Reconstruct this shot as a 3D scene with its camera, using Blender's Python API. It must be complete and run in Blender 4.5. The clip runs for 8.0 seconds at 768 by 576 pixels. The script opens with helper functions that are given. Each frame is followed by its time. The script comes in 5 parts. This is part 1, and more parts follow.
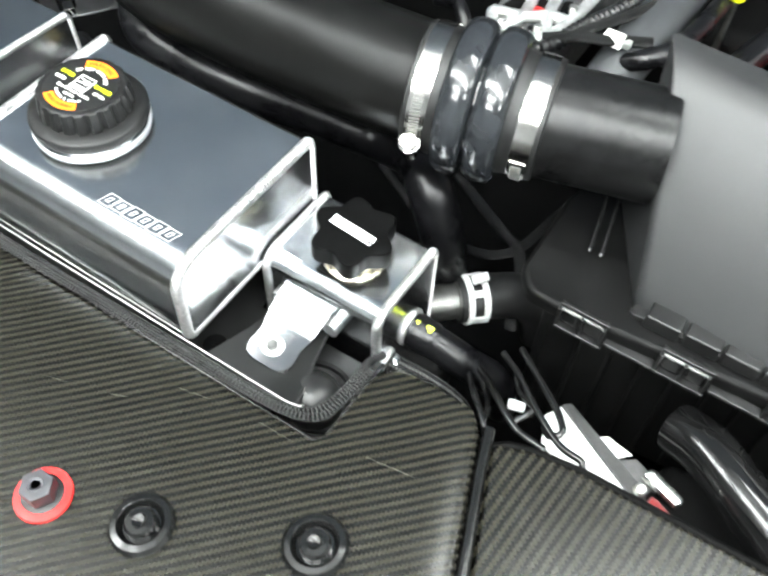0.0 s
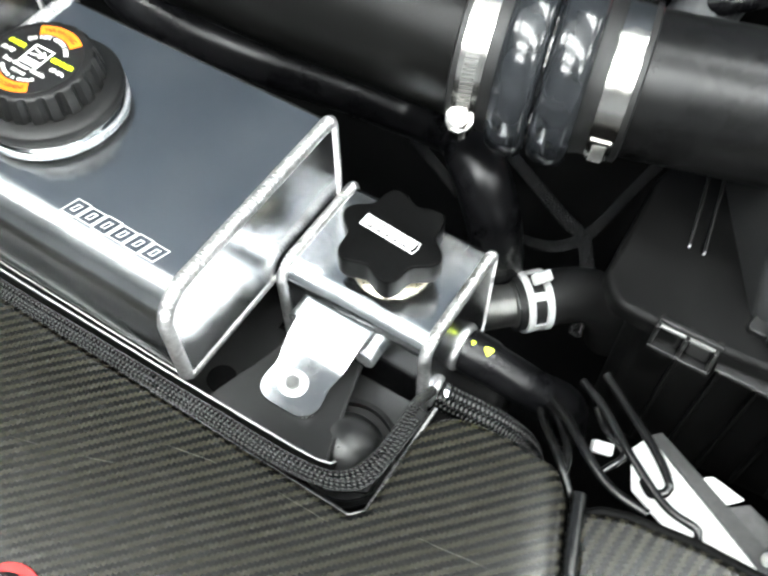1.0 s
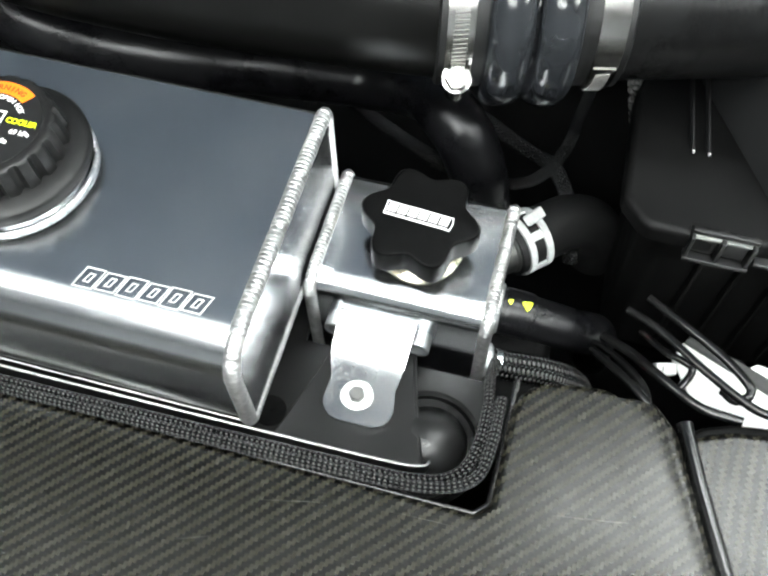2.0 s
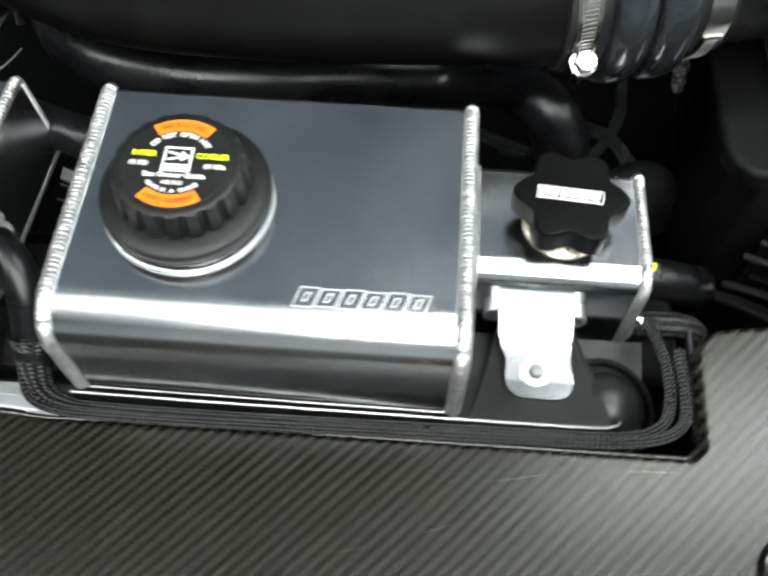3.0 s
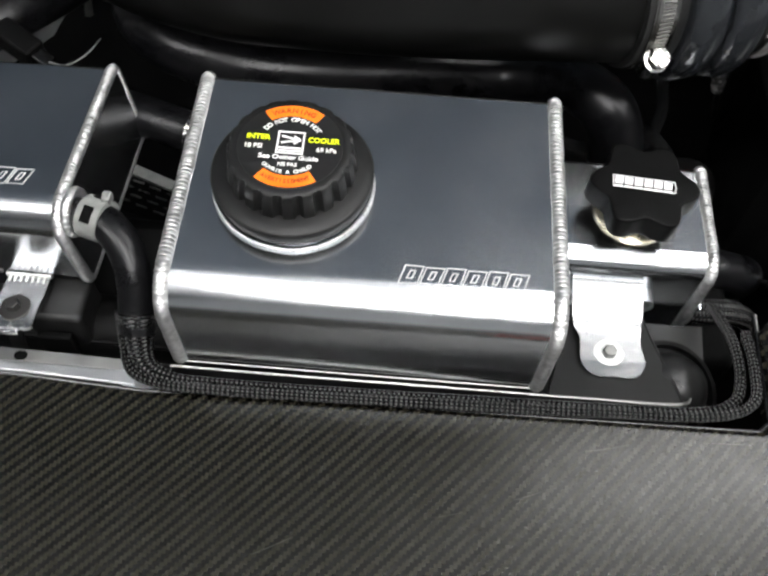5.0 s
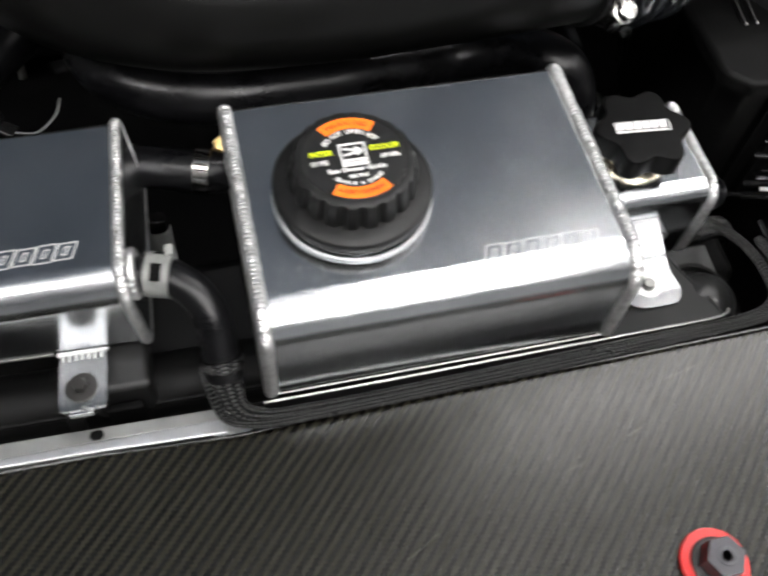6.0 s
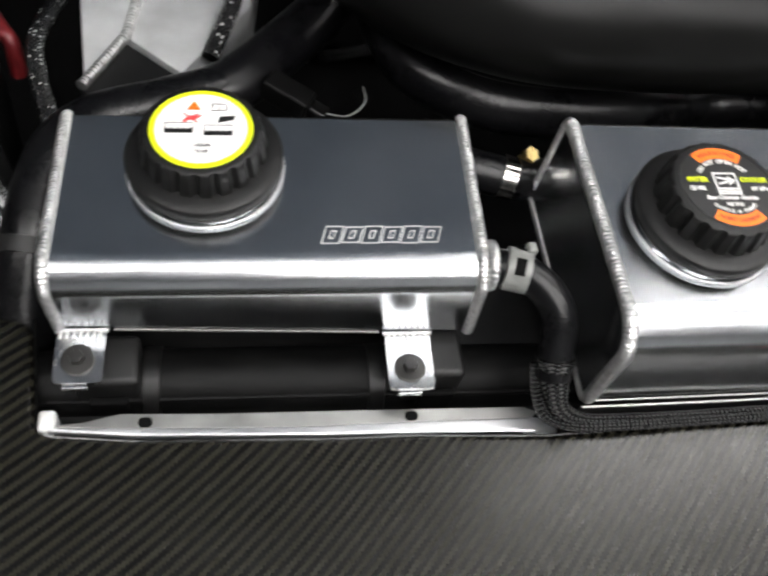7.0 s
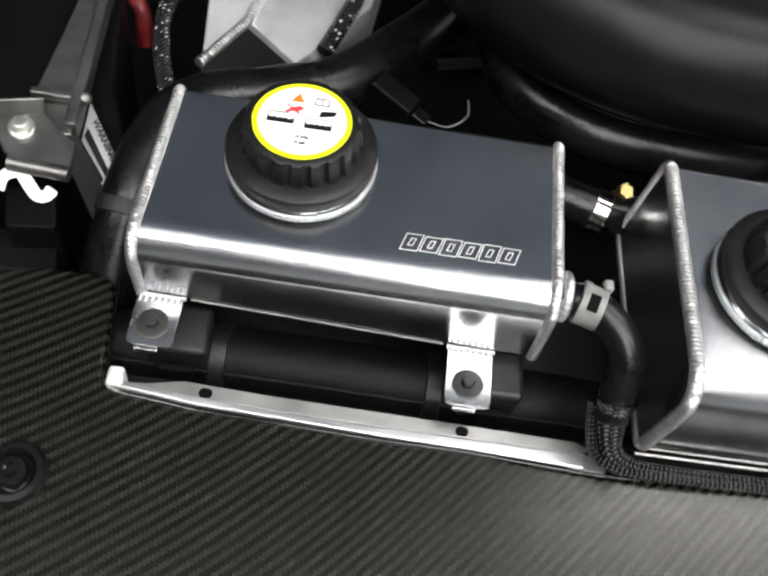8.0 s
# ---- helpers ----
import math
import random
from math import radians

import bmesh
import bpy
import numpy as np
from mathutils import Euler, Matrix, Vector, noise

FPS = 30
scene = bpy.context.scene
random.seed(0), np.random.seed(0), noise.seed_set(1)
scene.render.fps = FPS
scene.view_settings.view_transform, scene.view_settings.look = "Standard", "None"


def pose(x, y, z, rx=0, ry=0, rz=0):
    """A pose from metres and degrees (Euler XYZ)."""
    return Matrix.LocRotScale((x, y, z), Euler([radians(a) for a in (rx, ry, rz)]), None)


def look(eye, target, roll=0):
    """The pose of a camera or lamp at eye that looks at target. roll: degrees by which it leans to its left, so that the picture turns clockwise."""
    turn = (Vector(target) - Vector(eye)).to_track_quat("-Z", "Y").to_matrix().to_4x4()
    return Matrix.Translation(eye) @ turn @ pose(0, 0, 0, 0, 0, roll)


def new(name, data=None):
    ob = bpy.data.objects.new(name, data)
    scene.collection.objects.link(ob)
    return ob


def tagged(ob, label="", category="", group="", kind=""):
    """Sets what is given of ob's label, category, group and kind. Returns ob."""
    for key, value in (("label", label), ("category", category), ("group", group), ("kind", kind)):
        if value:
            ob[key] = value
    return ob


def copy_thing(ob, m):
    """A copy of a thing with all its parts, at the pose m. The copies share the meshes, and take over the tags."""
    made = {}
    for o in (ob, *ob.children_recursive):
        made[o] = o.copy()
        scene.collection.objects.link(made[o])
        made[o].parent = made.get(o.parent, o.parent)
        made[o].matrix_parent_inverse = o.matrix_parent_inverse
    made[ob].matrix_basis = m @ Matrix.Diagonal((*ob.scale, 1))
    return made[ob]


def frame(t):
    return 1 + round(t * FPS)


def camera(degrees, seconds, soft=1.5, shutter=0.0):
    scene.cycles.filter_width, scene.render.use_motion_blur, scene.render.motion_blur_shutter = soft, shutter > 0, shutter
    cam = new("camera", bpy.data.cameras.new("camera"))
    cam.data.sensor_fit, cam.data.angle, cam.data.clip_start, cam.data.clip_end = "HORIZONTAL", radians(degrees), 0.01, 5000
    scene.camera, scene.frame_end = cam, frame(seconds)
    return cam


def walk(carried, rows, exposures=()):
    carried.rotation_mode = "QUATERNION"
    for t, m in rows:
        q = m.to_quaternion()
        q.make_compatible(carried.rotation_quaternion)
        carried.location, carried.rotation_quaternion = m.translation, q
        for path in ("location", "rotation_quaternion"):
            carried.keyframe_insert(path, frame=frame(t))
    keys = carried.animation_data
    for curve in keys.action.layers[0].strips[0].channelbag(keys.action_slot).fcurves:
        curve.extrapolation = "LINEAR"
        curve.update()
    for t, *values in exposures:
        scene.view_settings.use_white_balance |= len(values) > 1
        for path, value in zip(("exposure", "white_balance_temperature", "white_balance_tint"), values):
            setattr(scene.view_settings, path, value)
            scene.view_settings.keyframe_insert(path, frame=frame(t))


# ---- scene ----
cam = camera(49.0, 8.0, soft=2.4, shutter=0.5)
PATH = [
    (0, (0.4542, -0.2033, 0.5757), (0.3045, 0.0474, 0.1697), 2.97),
    (0.5, (0.4372, -0.1604, 0.5386), (0.2671, 0.0772, 0.1329), -0.86),
    (1, (0.3880, -0.1268, 0.4918), (0.2406, 0.1015, 0.0721), -0.37),
    (1.2, (0.3518, -0.1260, 0.4870), (0.2338, 0.1038, 0.0589), 0.73),
    (2.3, (0.2810, -0.1406, 0.4821), (0.2161, 0.0957, 0.0462), -1.57),
    (2.5, (0.2629, -0.1461, 0.4894), (0.1991, 0.0940, 0.0555), -1.56),
    (3, (0.1641, -0.1712, 0.4959), (0.1468, 0.0748, 0.0609), 0.45),
    (3.5, (0.1036, -0.1789, 0.4958), (0.1176, 0.0655, 0.0598), 3.73),
    (4, (0.0971, -0.1831, 0.4955), (0.1208, 0.0590, 0.0587), 6.41),
    (4.5, (0.1115, -0.1857, 0.5003), (0.0999, 0.0557, 0.0626), 4.03),
    (4.7, (0.1150, -0.1956, 0.5042), (0.0998, 0.0527, 0.0705), 3.60),
    (5.8, (0.0197, -0.1987, 0.5102), (0.0913, 0.0441, 0.0790), 5.84),
    (6, (-0.0136, -0.1951, 0.5101), (0.0724, 0.0466, 0.0809), 7.50),
    (6.5, (-0.1114, -0.1868, 0.5049), (-0.0124, 0.0570, 0.0798), 11.94),
    (7, (-0.2061, -0.1822, 0.4942), (-0.1051, 0.0717, 0.0754), 17.58),
    (7.5, (-0.2177, -0.1844, 0.4958), (-0.1346, 0.0668, 0.0716), 17.50),
    (8, (-0.2004, -0.1824, 0.5013), (-0.1488, 0.0739, 0.0751), 17.98),
]
walk(cam, [(t, look(eye, target, roll)) for t, eye, target, roll in PATH], [(0, 1.22, 6500, 4), (1, 0.82, 6500, 5), (2.5, 0.40, 6500, 4), (3.5, 0.0, 6500, 5), (4.5, -0.25, 6600, 9), (6, -0.34, 6750, 12), (7, -0.40, 6780, 12), (8, -0.22, 6800, 12)])

# ---- world and light ----
world = bpy.data.worlds.new("world")
scene.world = world
world.use_nodes = True
world.node_tree.nodes["Background"].inputs[0].default_value = (0.8, 0.87, 1.0, 1)
world.node_tree.nodes["Background"].inputs[1].default_value = 0.004
scene.view_settings.exposure = 0.0
LAMP = 22.0


# ---- materials ----
def mat_new(name, color=(0.5, 0.5, 0.5), rough=0.5, metal=0.0, coat=0.0, spec=0.5):
    m = bpy.data.materials.new(name)
    m.use_nodes = True
    b = m.node_tree.nodes["Principled BSDF"]
    b.inputs["Base Color"].default_value = (*color, 1)
    b.inputs["Roughness"].default_value = rough
    b.inputs["Metallic"].default_value = metal
    b.inputs["Coat Weight"].default_value = coat
    b.inputs["Coat Roughness"].default_value = 0.06
    b.inputs["Specular IOR Level"].default_value = spec
    return m


class Net:
    """Short hand for wiring nodes of a material."""

    def __init__(self, m):
        self.m, self.t = m, m.node_tree
        self.b = self.t.nodes["Principled BSDF"]

    def n(self, kind, **props):
        node = self.t.nodes.new(kind)
        if "operation" in props:
            node.operation = props["operation"]
        if "use_clamp" in props:
            node.use_clamp = props["use_clamp"]
        if "data_type" in props:
            node.data_type = props["data_type"]
        if "uv_map" in props:
            node.uv_map = props["uv_map"]
        return node

    def put(self, socket, value):
        if isinstance(value, bpy.types.NodeSocket):
            self.t.links.new(value, socket)
        else:
            socket.default_value = value

    def math(self, op, a, b=0.0, clamp=False):
        node = self.n("ShaderNodeMath", operation=op, use_clamp=clamp)
        self.put(node.inputs[0], a)
        self.put(node.inputs[1], b)
        return node.outputs[0]

    def place(self):
        return self.n("ShaderNodeTexCoord").outputs["Object"]

    def noise(self, scale, detail=3.0, stretch=None, rough=0.5):
        node = self.n("ShaderNodeTexNoise")
        node.inputs["Scale"].default_value = scale
        node.inputs["Detail"].default_value = detail
        node.inputs["Roughness"].default_value = rough
        where = self.place()
        if stretch:
            mp = self.n("ShaderNodeMapping")
            mp.inputs["Scale"].default_value = stretch
            self.t.links.new(where, mp.inputs["Vector"])
            where = mp.outputs[0]
        self.t.links.new(where, node.inputs["Vector"])
        return node.outputs["Fac"]

    def span(self, value, lo, hi, a=0.3, b=0.7):
        node = self.n("ShaderNodeMapRange")
        for key, v in (("Value", value), ("From Min", a), ("From Max", b), ("To Min", lo), ("To Max", hi)):
            self.put(node.inputs[key], v)
        return node.outputs[0]

    def mix(self, fac, a, b):
        node = self.n("ShaderNodeMix", data_type="RGBA")
        self.put(node.inputs[0], fac)
        self.put(node.inputs[6], (*a, 1) if isinstance(a, tuple) else a)
        self.put(node.inputs[7], (*b, 1) if isinstance(b, tuple) else b)
        return node.outputs[2]

    def bump(self, height, strength=0.3, distance=0.001):
        node = self.n("ShaderNodeBump")
        node.inputs["Strength"].default_value = strength
        node.inputs["Distance"].default_value = distance
        self.put(node.inputs["Height"], height)
        self.t.links.new(node.outputs[0], self.b.inputs["Normal"])
        return node


def grained(m, color, dark, scale=60.0, rough=(0.3, 0.5), fine=900.0, bump=0.15, stretch=None, depth=0.0004):
    """Two scales of variation: broad blotches in colour and gloss, fine grain in relief."""
    k = Net(m)
    broad, small = k.noise(scale, 4), k.noise(fine, 2, stretch)
    k.put(k.b.inputs["Base Color"], k.mix(k.span(broad, 0.0, 1.0), dark, color))
    k.put(k.b.inputs["Roughness"], k.span(k.math("ADD", k.math("MULTIPLY", broad, 0.6), k.math("MULTIPLY", small, 0.4)), rough[0], rough[1]))
    k.bump(small, bump, depth)
    return m


ALU = grained(mat_new("brushed_aluminium", metal=1.0), (0.64, 0.655, 0.67), (0.55, 0.57, 0.59), 17, (0.15, 0.24), 300, 0.03, (0.03, 3, 3), 0.0002)
WELD = grained(mat_new("weld_metal", metal=1.0), (0.76, 0.76, 0.755), (0.50, 0.50, 0.495), 300, (0.36, 0.52), 1500, 0.3)
ALU_PLATE = grained(mat_new("plate_aluminium", metal=1.0), (0.70, 0.71, 0.72), (0.62, 0.63, 0.65), 30, (0.19, 0.25), 200, 0.0)
ALU_CAST = grained(mat_new("cast_aluminium", metal=0.85), (0.72, 0.73, 0.72), (0.45, 0.46, 0.45), 90, (0.35, 0.6), 900, 0.5)
ALU_SHEET = grained(mat_new("satin_sheet", metal=1.0), (0.62, 0.63, 0.64), (0.44, 0.45, 0.46), 22, (0.30, 0.48), 400, 0.05)
# duct sheet: paler and less metallic, its bright reflection put into the colour
ALU_PALE = grained(mat_new("pale_sheet", metal=0.55), (0.66, 0.67, 0.67), (0.50, 0.51, 0.51), 40, (0.34, 0.5), 900, 0.1)
ALU_RAIL = grained(mat_new("mill_aluminium", metal=1.0), (0.40, 0.40, 0.385), (0.27, 0.27, 0.26), 40, (0.34, 0.50), 900, 0.06)
TAB = grained(mat_new("satin_tab", metal=1.0), (0.42, 0.425, 0.43), (0.35, 0.355, 0.36), 60, (0.20, 0.30), 700, 0.05)
CHROME = grained(mat_new("bright_steel", metal=1.0), (0.88, 0.87, 0.85), (0.70, 0.69, 0.66), 120, (0.16, 0.30), 900, 0.1)
BAND = grained(mat_new("clamp_band_steel", metal=1.0), (0.52, 0.51, 0.49), (0.38, 0.37, 0.35), 60, (0.14, 0.24), 900, 0.05)
GALV = grained(mat_new("galvanised_steel", metal=0.9), (0.24, 0.24, 0.23), (0.14, 0.14, 0.135), 60, (0.28, 0.45), 900, 0.15)
# polished neck: the warm gold reflection under the knob is put into its colour
WARM = grained(mat_new("polished_neck", metal=1.0), (0.90, 0.83, 0.66), (0.80, 0.72, 0.52), 90, (0.22, 0.34), 900, 0.05)
FOIL = grained(mat_new("crumpled_foil", metal=0.55), (0.80, 0.79, 0.76), (0.35, 0.34, 0.32), 260, (0.16, 0.35), 500, 0.8)
# darker copy of the cast metal, with the shade between the ribs in its colour
CASTGREY = grained(mat_new("cast_shaded", metal=0.4), (0.10, 0.10, 0.10), (0.04, 0.04, 0.04), 120, (0.5, 0.7), 900, 0.4)
ZINC = grained(mat_new("zinc_steel", metal=1.0), (0.74, 0.74, 0.70), (0.50, 0.50, 0.46), 200, (0.25, 0.45), 1200, 0.2)
BRASS = grained(mat_new("yellow_zinc", metal=1.0), (0.80, 0.62, 0.28), (0.55, 0.40, 0.16), 200, (0.22, 0.4), 1200, 0.2)
RUBBER = grained(mat_new("hose_rubber", spec=0.30), (0.0045, 0.0045, 0.005), (0.0025, 0.0025, 0.003), 40, (0.24, 0.33), 1400, 0.03)
RUBBER_DULL = grained(mat_new("dull_rubber"), (0.006, 0.006, 0.006), (0.003, 0.003, 0.003), 70, (0.45, 0.62), 1600, 0.3)
HOSEGREY = grained(mat_new("grey_hose", spec=0.3), (0.034, 0.036, 0.038), (0.024, 0.025, 0.027), 60, (0.42, 0.55), 1400, 0.2)
SILICONE = grained(mat_new("grey_silicone", spec=0.55), (0.017, 0.0185, 0.021), (0.012, 0.0132, 0.015), 50, (0.09, 0.15), 500, 0.06)
CAPBLACK = grained(mat_new("cap_plastic", spec=0.32), (0.008, 0.008, 0.008), (0.005, 0.005, 0.005), 90, (0.38, 0.52), 2200, 0.3)
TUBE = grained(mat_new("tube_powder_coat", spec=0.16), (0.0045, 0.0045, 0.0043), (0.003, 0.003, 0.0028), 24, (0.28, 0.38), 2600, 0.12)
PIPESATIN = grained(mat_new("satin_pipe", spec=0.25), (0.006, 0.006, 0.0061), (0.004, 0.004, 0.0041), 24, (0.25, 0.31), 2600, 0.10)
BOXBLACK = grained(mat_new("moulded_black", spec=0.11), (0.0035, 0.0035, 0.0035), (0.002, 0.002, 0.002), 50, (0.38, 0.55), 2400, 0.35)
LATCHGREY = grained(mat_new("moulded_trim", spec=0.4), (0.009, 0.009, 0.009), (0.005, 0.005, 0.005), 50, (0.26, 0.4), 2000, 0.25)
LIDGREY = grained(mat_new("moulded_lid", spec=0.42), (0.019, 0.0193, 0.0197), (0.015, 0.0153, 0.0157), 16, (0.36, 0.44), 2600, 0.25)
GLOSSBLACK = grained(mat_new("gloss_black", spec=0.45), (0.006, 0.006, 0.006), (0.003, 0.003, 0.003), 80, (0.06, 0.14), 1200, 0.05)
KNOB = grained(mat_new("anodised_black", spec=0.10), (0.002, 0.002, 0.002), (0.001, 0.001, 0.001), 80, (0.36, 0.46), 900, 0.0)
TRAYBLACK = grained(mat_new("painted_sheet", spec=0.3), (0.008, 0.008, 0.008), (0.004, 0.004, 0.004), 30, (0.34, 0.46), 800, 0.04)
DARK = grained(mat_new("deep_black", spec=0.05), (0.003, 0.003, 0.003), (0.0015, 0.0015, 0.0015), 30, (0.5, 0.8), 500, 0.3)
WHITE = grained(mat_new("white_print"), (0.80, 0.80, 0.78), (0.70, 0.70, 0.68), 200, (0.4, 0.5), 1500, 0.05)
WHITEPLASTIC = grained(mat_new("white_plastic"), (0.78, 0.78, 0.74), (0.62, 0.62, 0.58), 120, (0.3, 0.45), 1500, 0.08)
CLAMPPALE = grained(mat_new("pale_clamp"), (0.62, 0.63, 0.62), (0.45, 0.46, 0.45), 160, (0.35, 0.5), 1500, 0.15)
CLAMPGREY = grained(mat_new("clamp_plating"), (0.21, 0.215, 0.205), (0.14, 0.145, 0.138), 160, (0.35, 0.5), 1500, 0.15)
ORANGE = grained(mat_new("orange_print"), (0.95, 0.19, 0.008), (0.85, 0.15, 0.006), 200, (0.4, 0.5), 1500, 0.05)
ORANGEDARK = mat_new("orange_letter", (0.30, 0.04, 0.004), 0.5)
LIME = grained(mat_new("lime_print"), (0.68, 0.80, 0.012), (0.58, 0.70, 0.010), 200, (0.35, 0.45), 1500, 0.05)
BLACKPRINT = grained(mat_new("black_print"), (0.010, 0.010, 0.010), (0.006, 0.006, 0.006), 200, (0.3, 0.4), 1500, 0.05)
GREYPRINT = mat_new("grey_print", (0.35, 0.35, 0.35), 0.5)
RED = grained(mat_new("red_plastic"), (0.62, 0.018, 0.016), (0.45, 0.010, 0.010), 100, (0.28, 0.4), 1200, 0.1)
DARKRED = grained(mat_new("dark_red_rubber"), (0.16, 0.012, 0.014), (0.10, 0.008, 0.010), 120, (0.35, 0.5), 1200, 0.15)
REDPRINT = mat_new("red_print", (0.70, 0.05, 0.05), 0.5)
ETCH = grained(mat_new("etched_mark", metal=0.3), (0.54, 0.55, 0.55), (0.42, 0.43, 0.43), 400, (0.5, 0.65), 1800, 0.2)
GREYSTRIP = grained(mat_new("grey_foam"), (0.075, 0.075, 0.075), (0.05, 0.05, 0.05), 200, (0.5, 0.7), 1500, 0.3)
ROOM = grained(mat_new("room_wall"), (0.40, 0.41, 0.42), (0.36, 0.37, 0.38), 1.0, (0.6, 0.8), 40, 0.1)
CEIL = grained(mat_new("room_ceiling"), (0.62, 0.625, 0.63), (0.56, 0.565, 0.57), 1.0, (0.7, 0.9), 40, 0.1)
HOODMAT = grained(mat_new("hood_lining"), (0.145, 0.174, 0.213), (0.122, 0.147, 0.182), 3.0, (0.5, 0.7), 200, 0.2)
FLOORMAT = grained(mat_new("shop_floor"), (0.24, 0.24, 0.245), (0.19, 0.19, 0.195), 2.0, (0.3, 0.5), 60, 0.1)
GLOW = mat_new("lamp_glow", (1, 1, 1), 0.5)
GLOW.node_tree.nodes["Principled BSDF"].inputs["Emission Color"].default_value = (0.97, 0.985, 1.0, 1)
GLOW.node_tree.nodes["Principled BSDF"].inputs["Emission Strength"].default_value = LAMP


def carbon(name, w=0.0027, turn=0.0):
    """Two by two twill under lacquer: tows of width w, over two and under two."""
    m = mat_new(name, (0.03, 0.03, 0.03), 0.38, 0.0, 1.0, 0.03)
    m.node_tree.nodes["Principled BSDF"].inputs["Coat IOR"].default_value = 1.40
    k = Net(m)
    where = k.place()
    mp = k.n("ShaderNodeMapping")
    mp.inputs["Rotation"].default_value = (0, 0, radians(turn))
    k.t.links.new(where, mp.inputs["Vector"])
    wav = k.n("ShaderNodeTexNoise")
    wav.inputs["Scale"].default_value = 7.0
    wav.inputs["Detail"].default_value = 1.5
    k.t.links.new(where, wav.inputs["Vector"])
    sx = k.n("ShaderNodeSeparateXYZ")
    k.t.links.new(mp.outputs[0], sx.inputs[0])
    sw = k.n("ShaderNodeSeparateColor")
    k.t.links.new(wav.outputs["Color"], sw.inputs[0])
    u = k.math("ADD", k.math("DIVIDE", sx.outputs[0], w), k.math("MULTIPLY", sw.outputs[0], 3.0))
    # the cloth is drawn askew towards the far end of the cover
    pull = k.math("MINIMUM", k.math("ADD", sx.outputs[0], 0.12), 0.0)
    skew = k.math("SUBTRACT", sx.outputs[1], k.math("MULTIPLY", k.math("MULTIPLY", pull, pull), 0.85))
    v = k.math("ADD", k.math("DIVIDE", skew, w), k.math("MULTIPLY", sw.outputs[1], 3.0))
    i, j = k.math("FLOOR", u), k.math("FLOOR", v)
    fu, fv = k.math("SUBTRACT", u, i), k.math("SUBTRACT", v, j)
    four = k.math("FLOORED_MODULO", k.math("SUBTRACT", i, j), 4.0)
    warp = k.math("LESS_THAN", four, 1.5)
    # round back of the tow on top, and its dive under the next at both ends of the float
    hu = k.math("MULTIPLY", k.math("MULTIPLY", fu, k.math("SUBTRACT", 1.0, fu)), 4.0)
    hv = k.math("MULTIPLY", k.math("MULTIPLY", fv, k.math("SUBTRACT", 1.0, fv)), 4.0)
    sw1 = k.math("MULTIPLY", k.math("ADD", k.math("SUBTRACT", 1.0, four), fv), 0.5)
    sw2 = k.math("MULTIPLY", k.math("ADD", k.math("SUBTRACT", four, 2.0), fu), 0.5)
    lu = k.math("MULTIPLY", k.math("MULTIPLY", sw1, k.math("SUBTRACT", 1.0, sw1)), 4.0)
    lv = k.math("MULTIPLY", k.math("MULTIPLY", sw2, k.math("SUBTRACT", 1.0, sw2)), 4.0)
    hmix = k.n("ShaderNodeMix", data_type="FLOAT")
    k.put(hmix.inputs[0], warp)
    k.put(hmix.inputs[2], k.math("MULTIPLY", hv, lv))
    k.put(hmix.inputs[3], k.math("MULTIPLY", hu, lu))
    height = hmix.outputs[0]
    # sheen of the warp tows and shade at their dives are put into the colour
    tone = k.mix(warp, (0.0011, 0.0010, 0.0007), (0.0150, 0.0138, 0.0094))
    lit = k.mix(k.span(height, 0.0, 1.0, 0.0, 0.14), (0.003, 0.0027, 0.0019), tone)
    k.put(k.b.inputs["Base Color"], lit)
    k.put(k.b.inputs["Roughness"], k.span(warp, 0.50, 0.36, 0.0, 1.0))
    k.bump(k.math("ADD", height, k.math("MULTIPLY", warp, 0.3)), 0.45, 0.0004)
    cb = k.n("ShaderNodeBump")
    cb.inputs["Strength"].default_value = 0.012
    cb.inputs["Distance"].default_value = 0.002
    k.put(cb.inputs["Height"], k.noise(45, 2))
    k.t.links.new(cb.outputs[0], k.b.inputs["Coat Normal"])
    k.put(k.b.inputs["Coat Roughness"], k.span(k.noise(60, 5), 0.22, 0.27))
    return m


CARBON = carbon("carbon_twill", 0.00188, -1.0)
CARBON_SIDE = carbon("carbon_twill_side", 0.0022, -40.0)


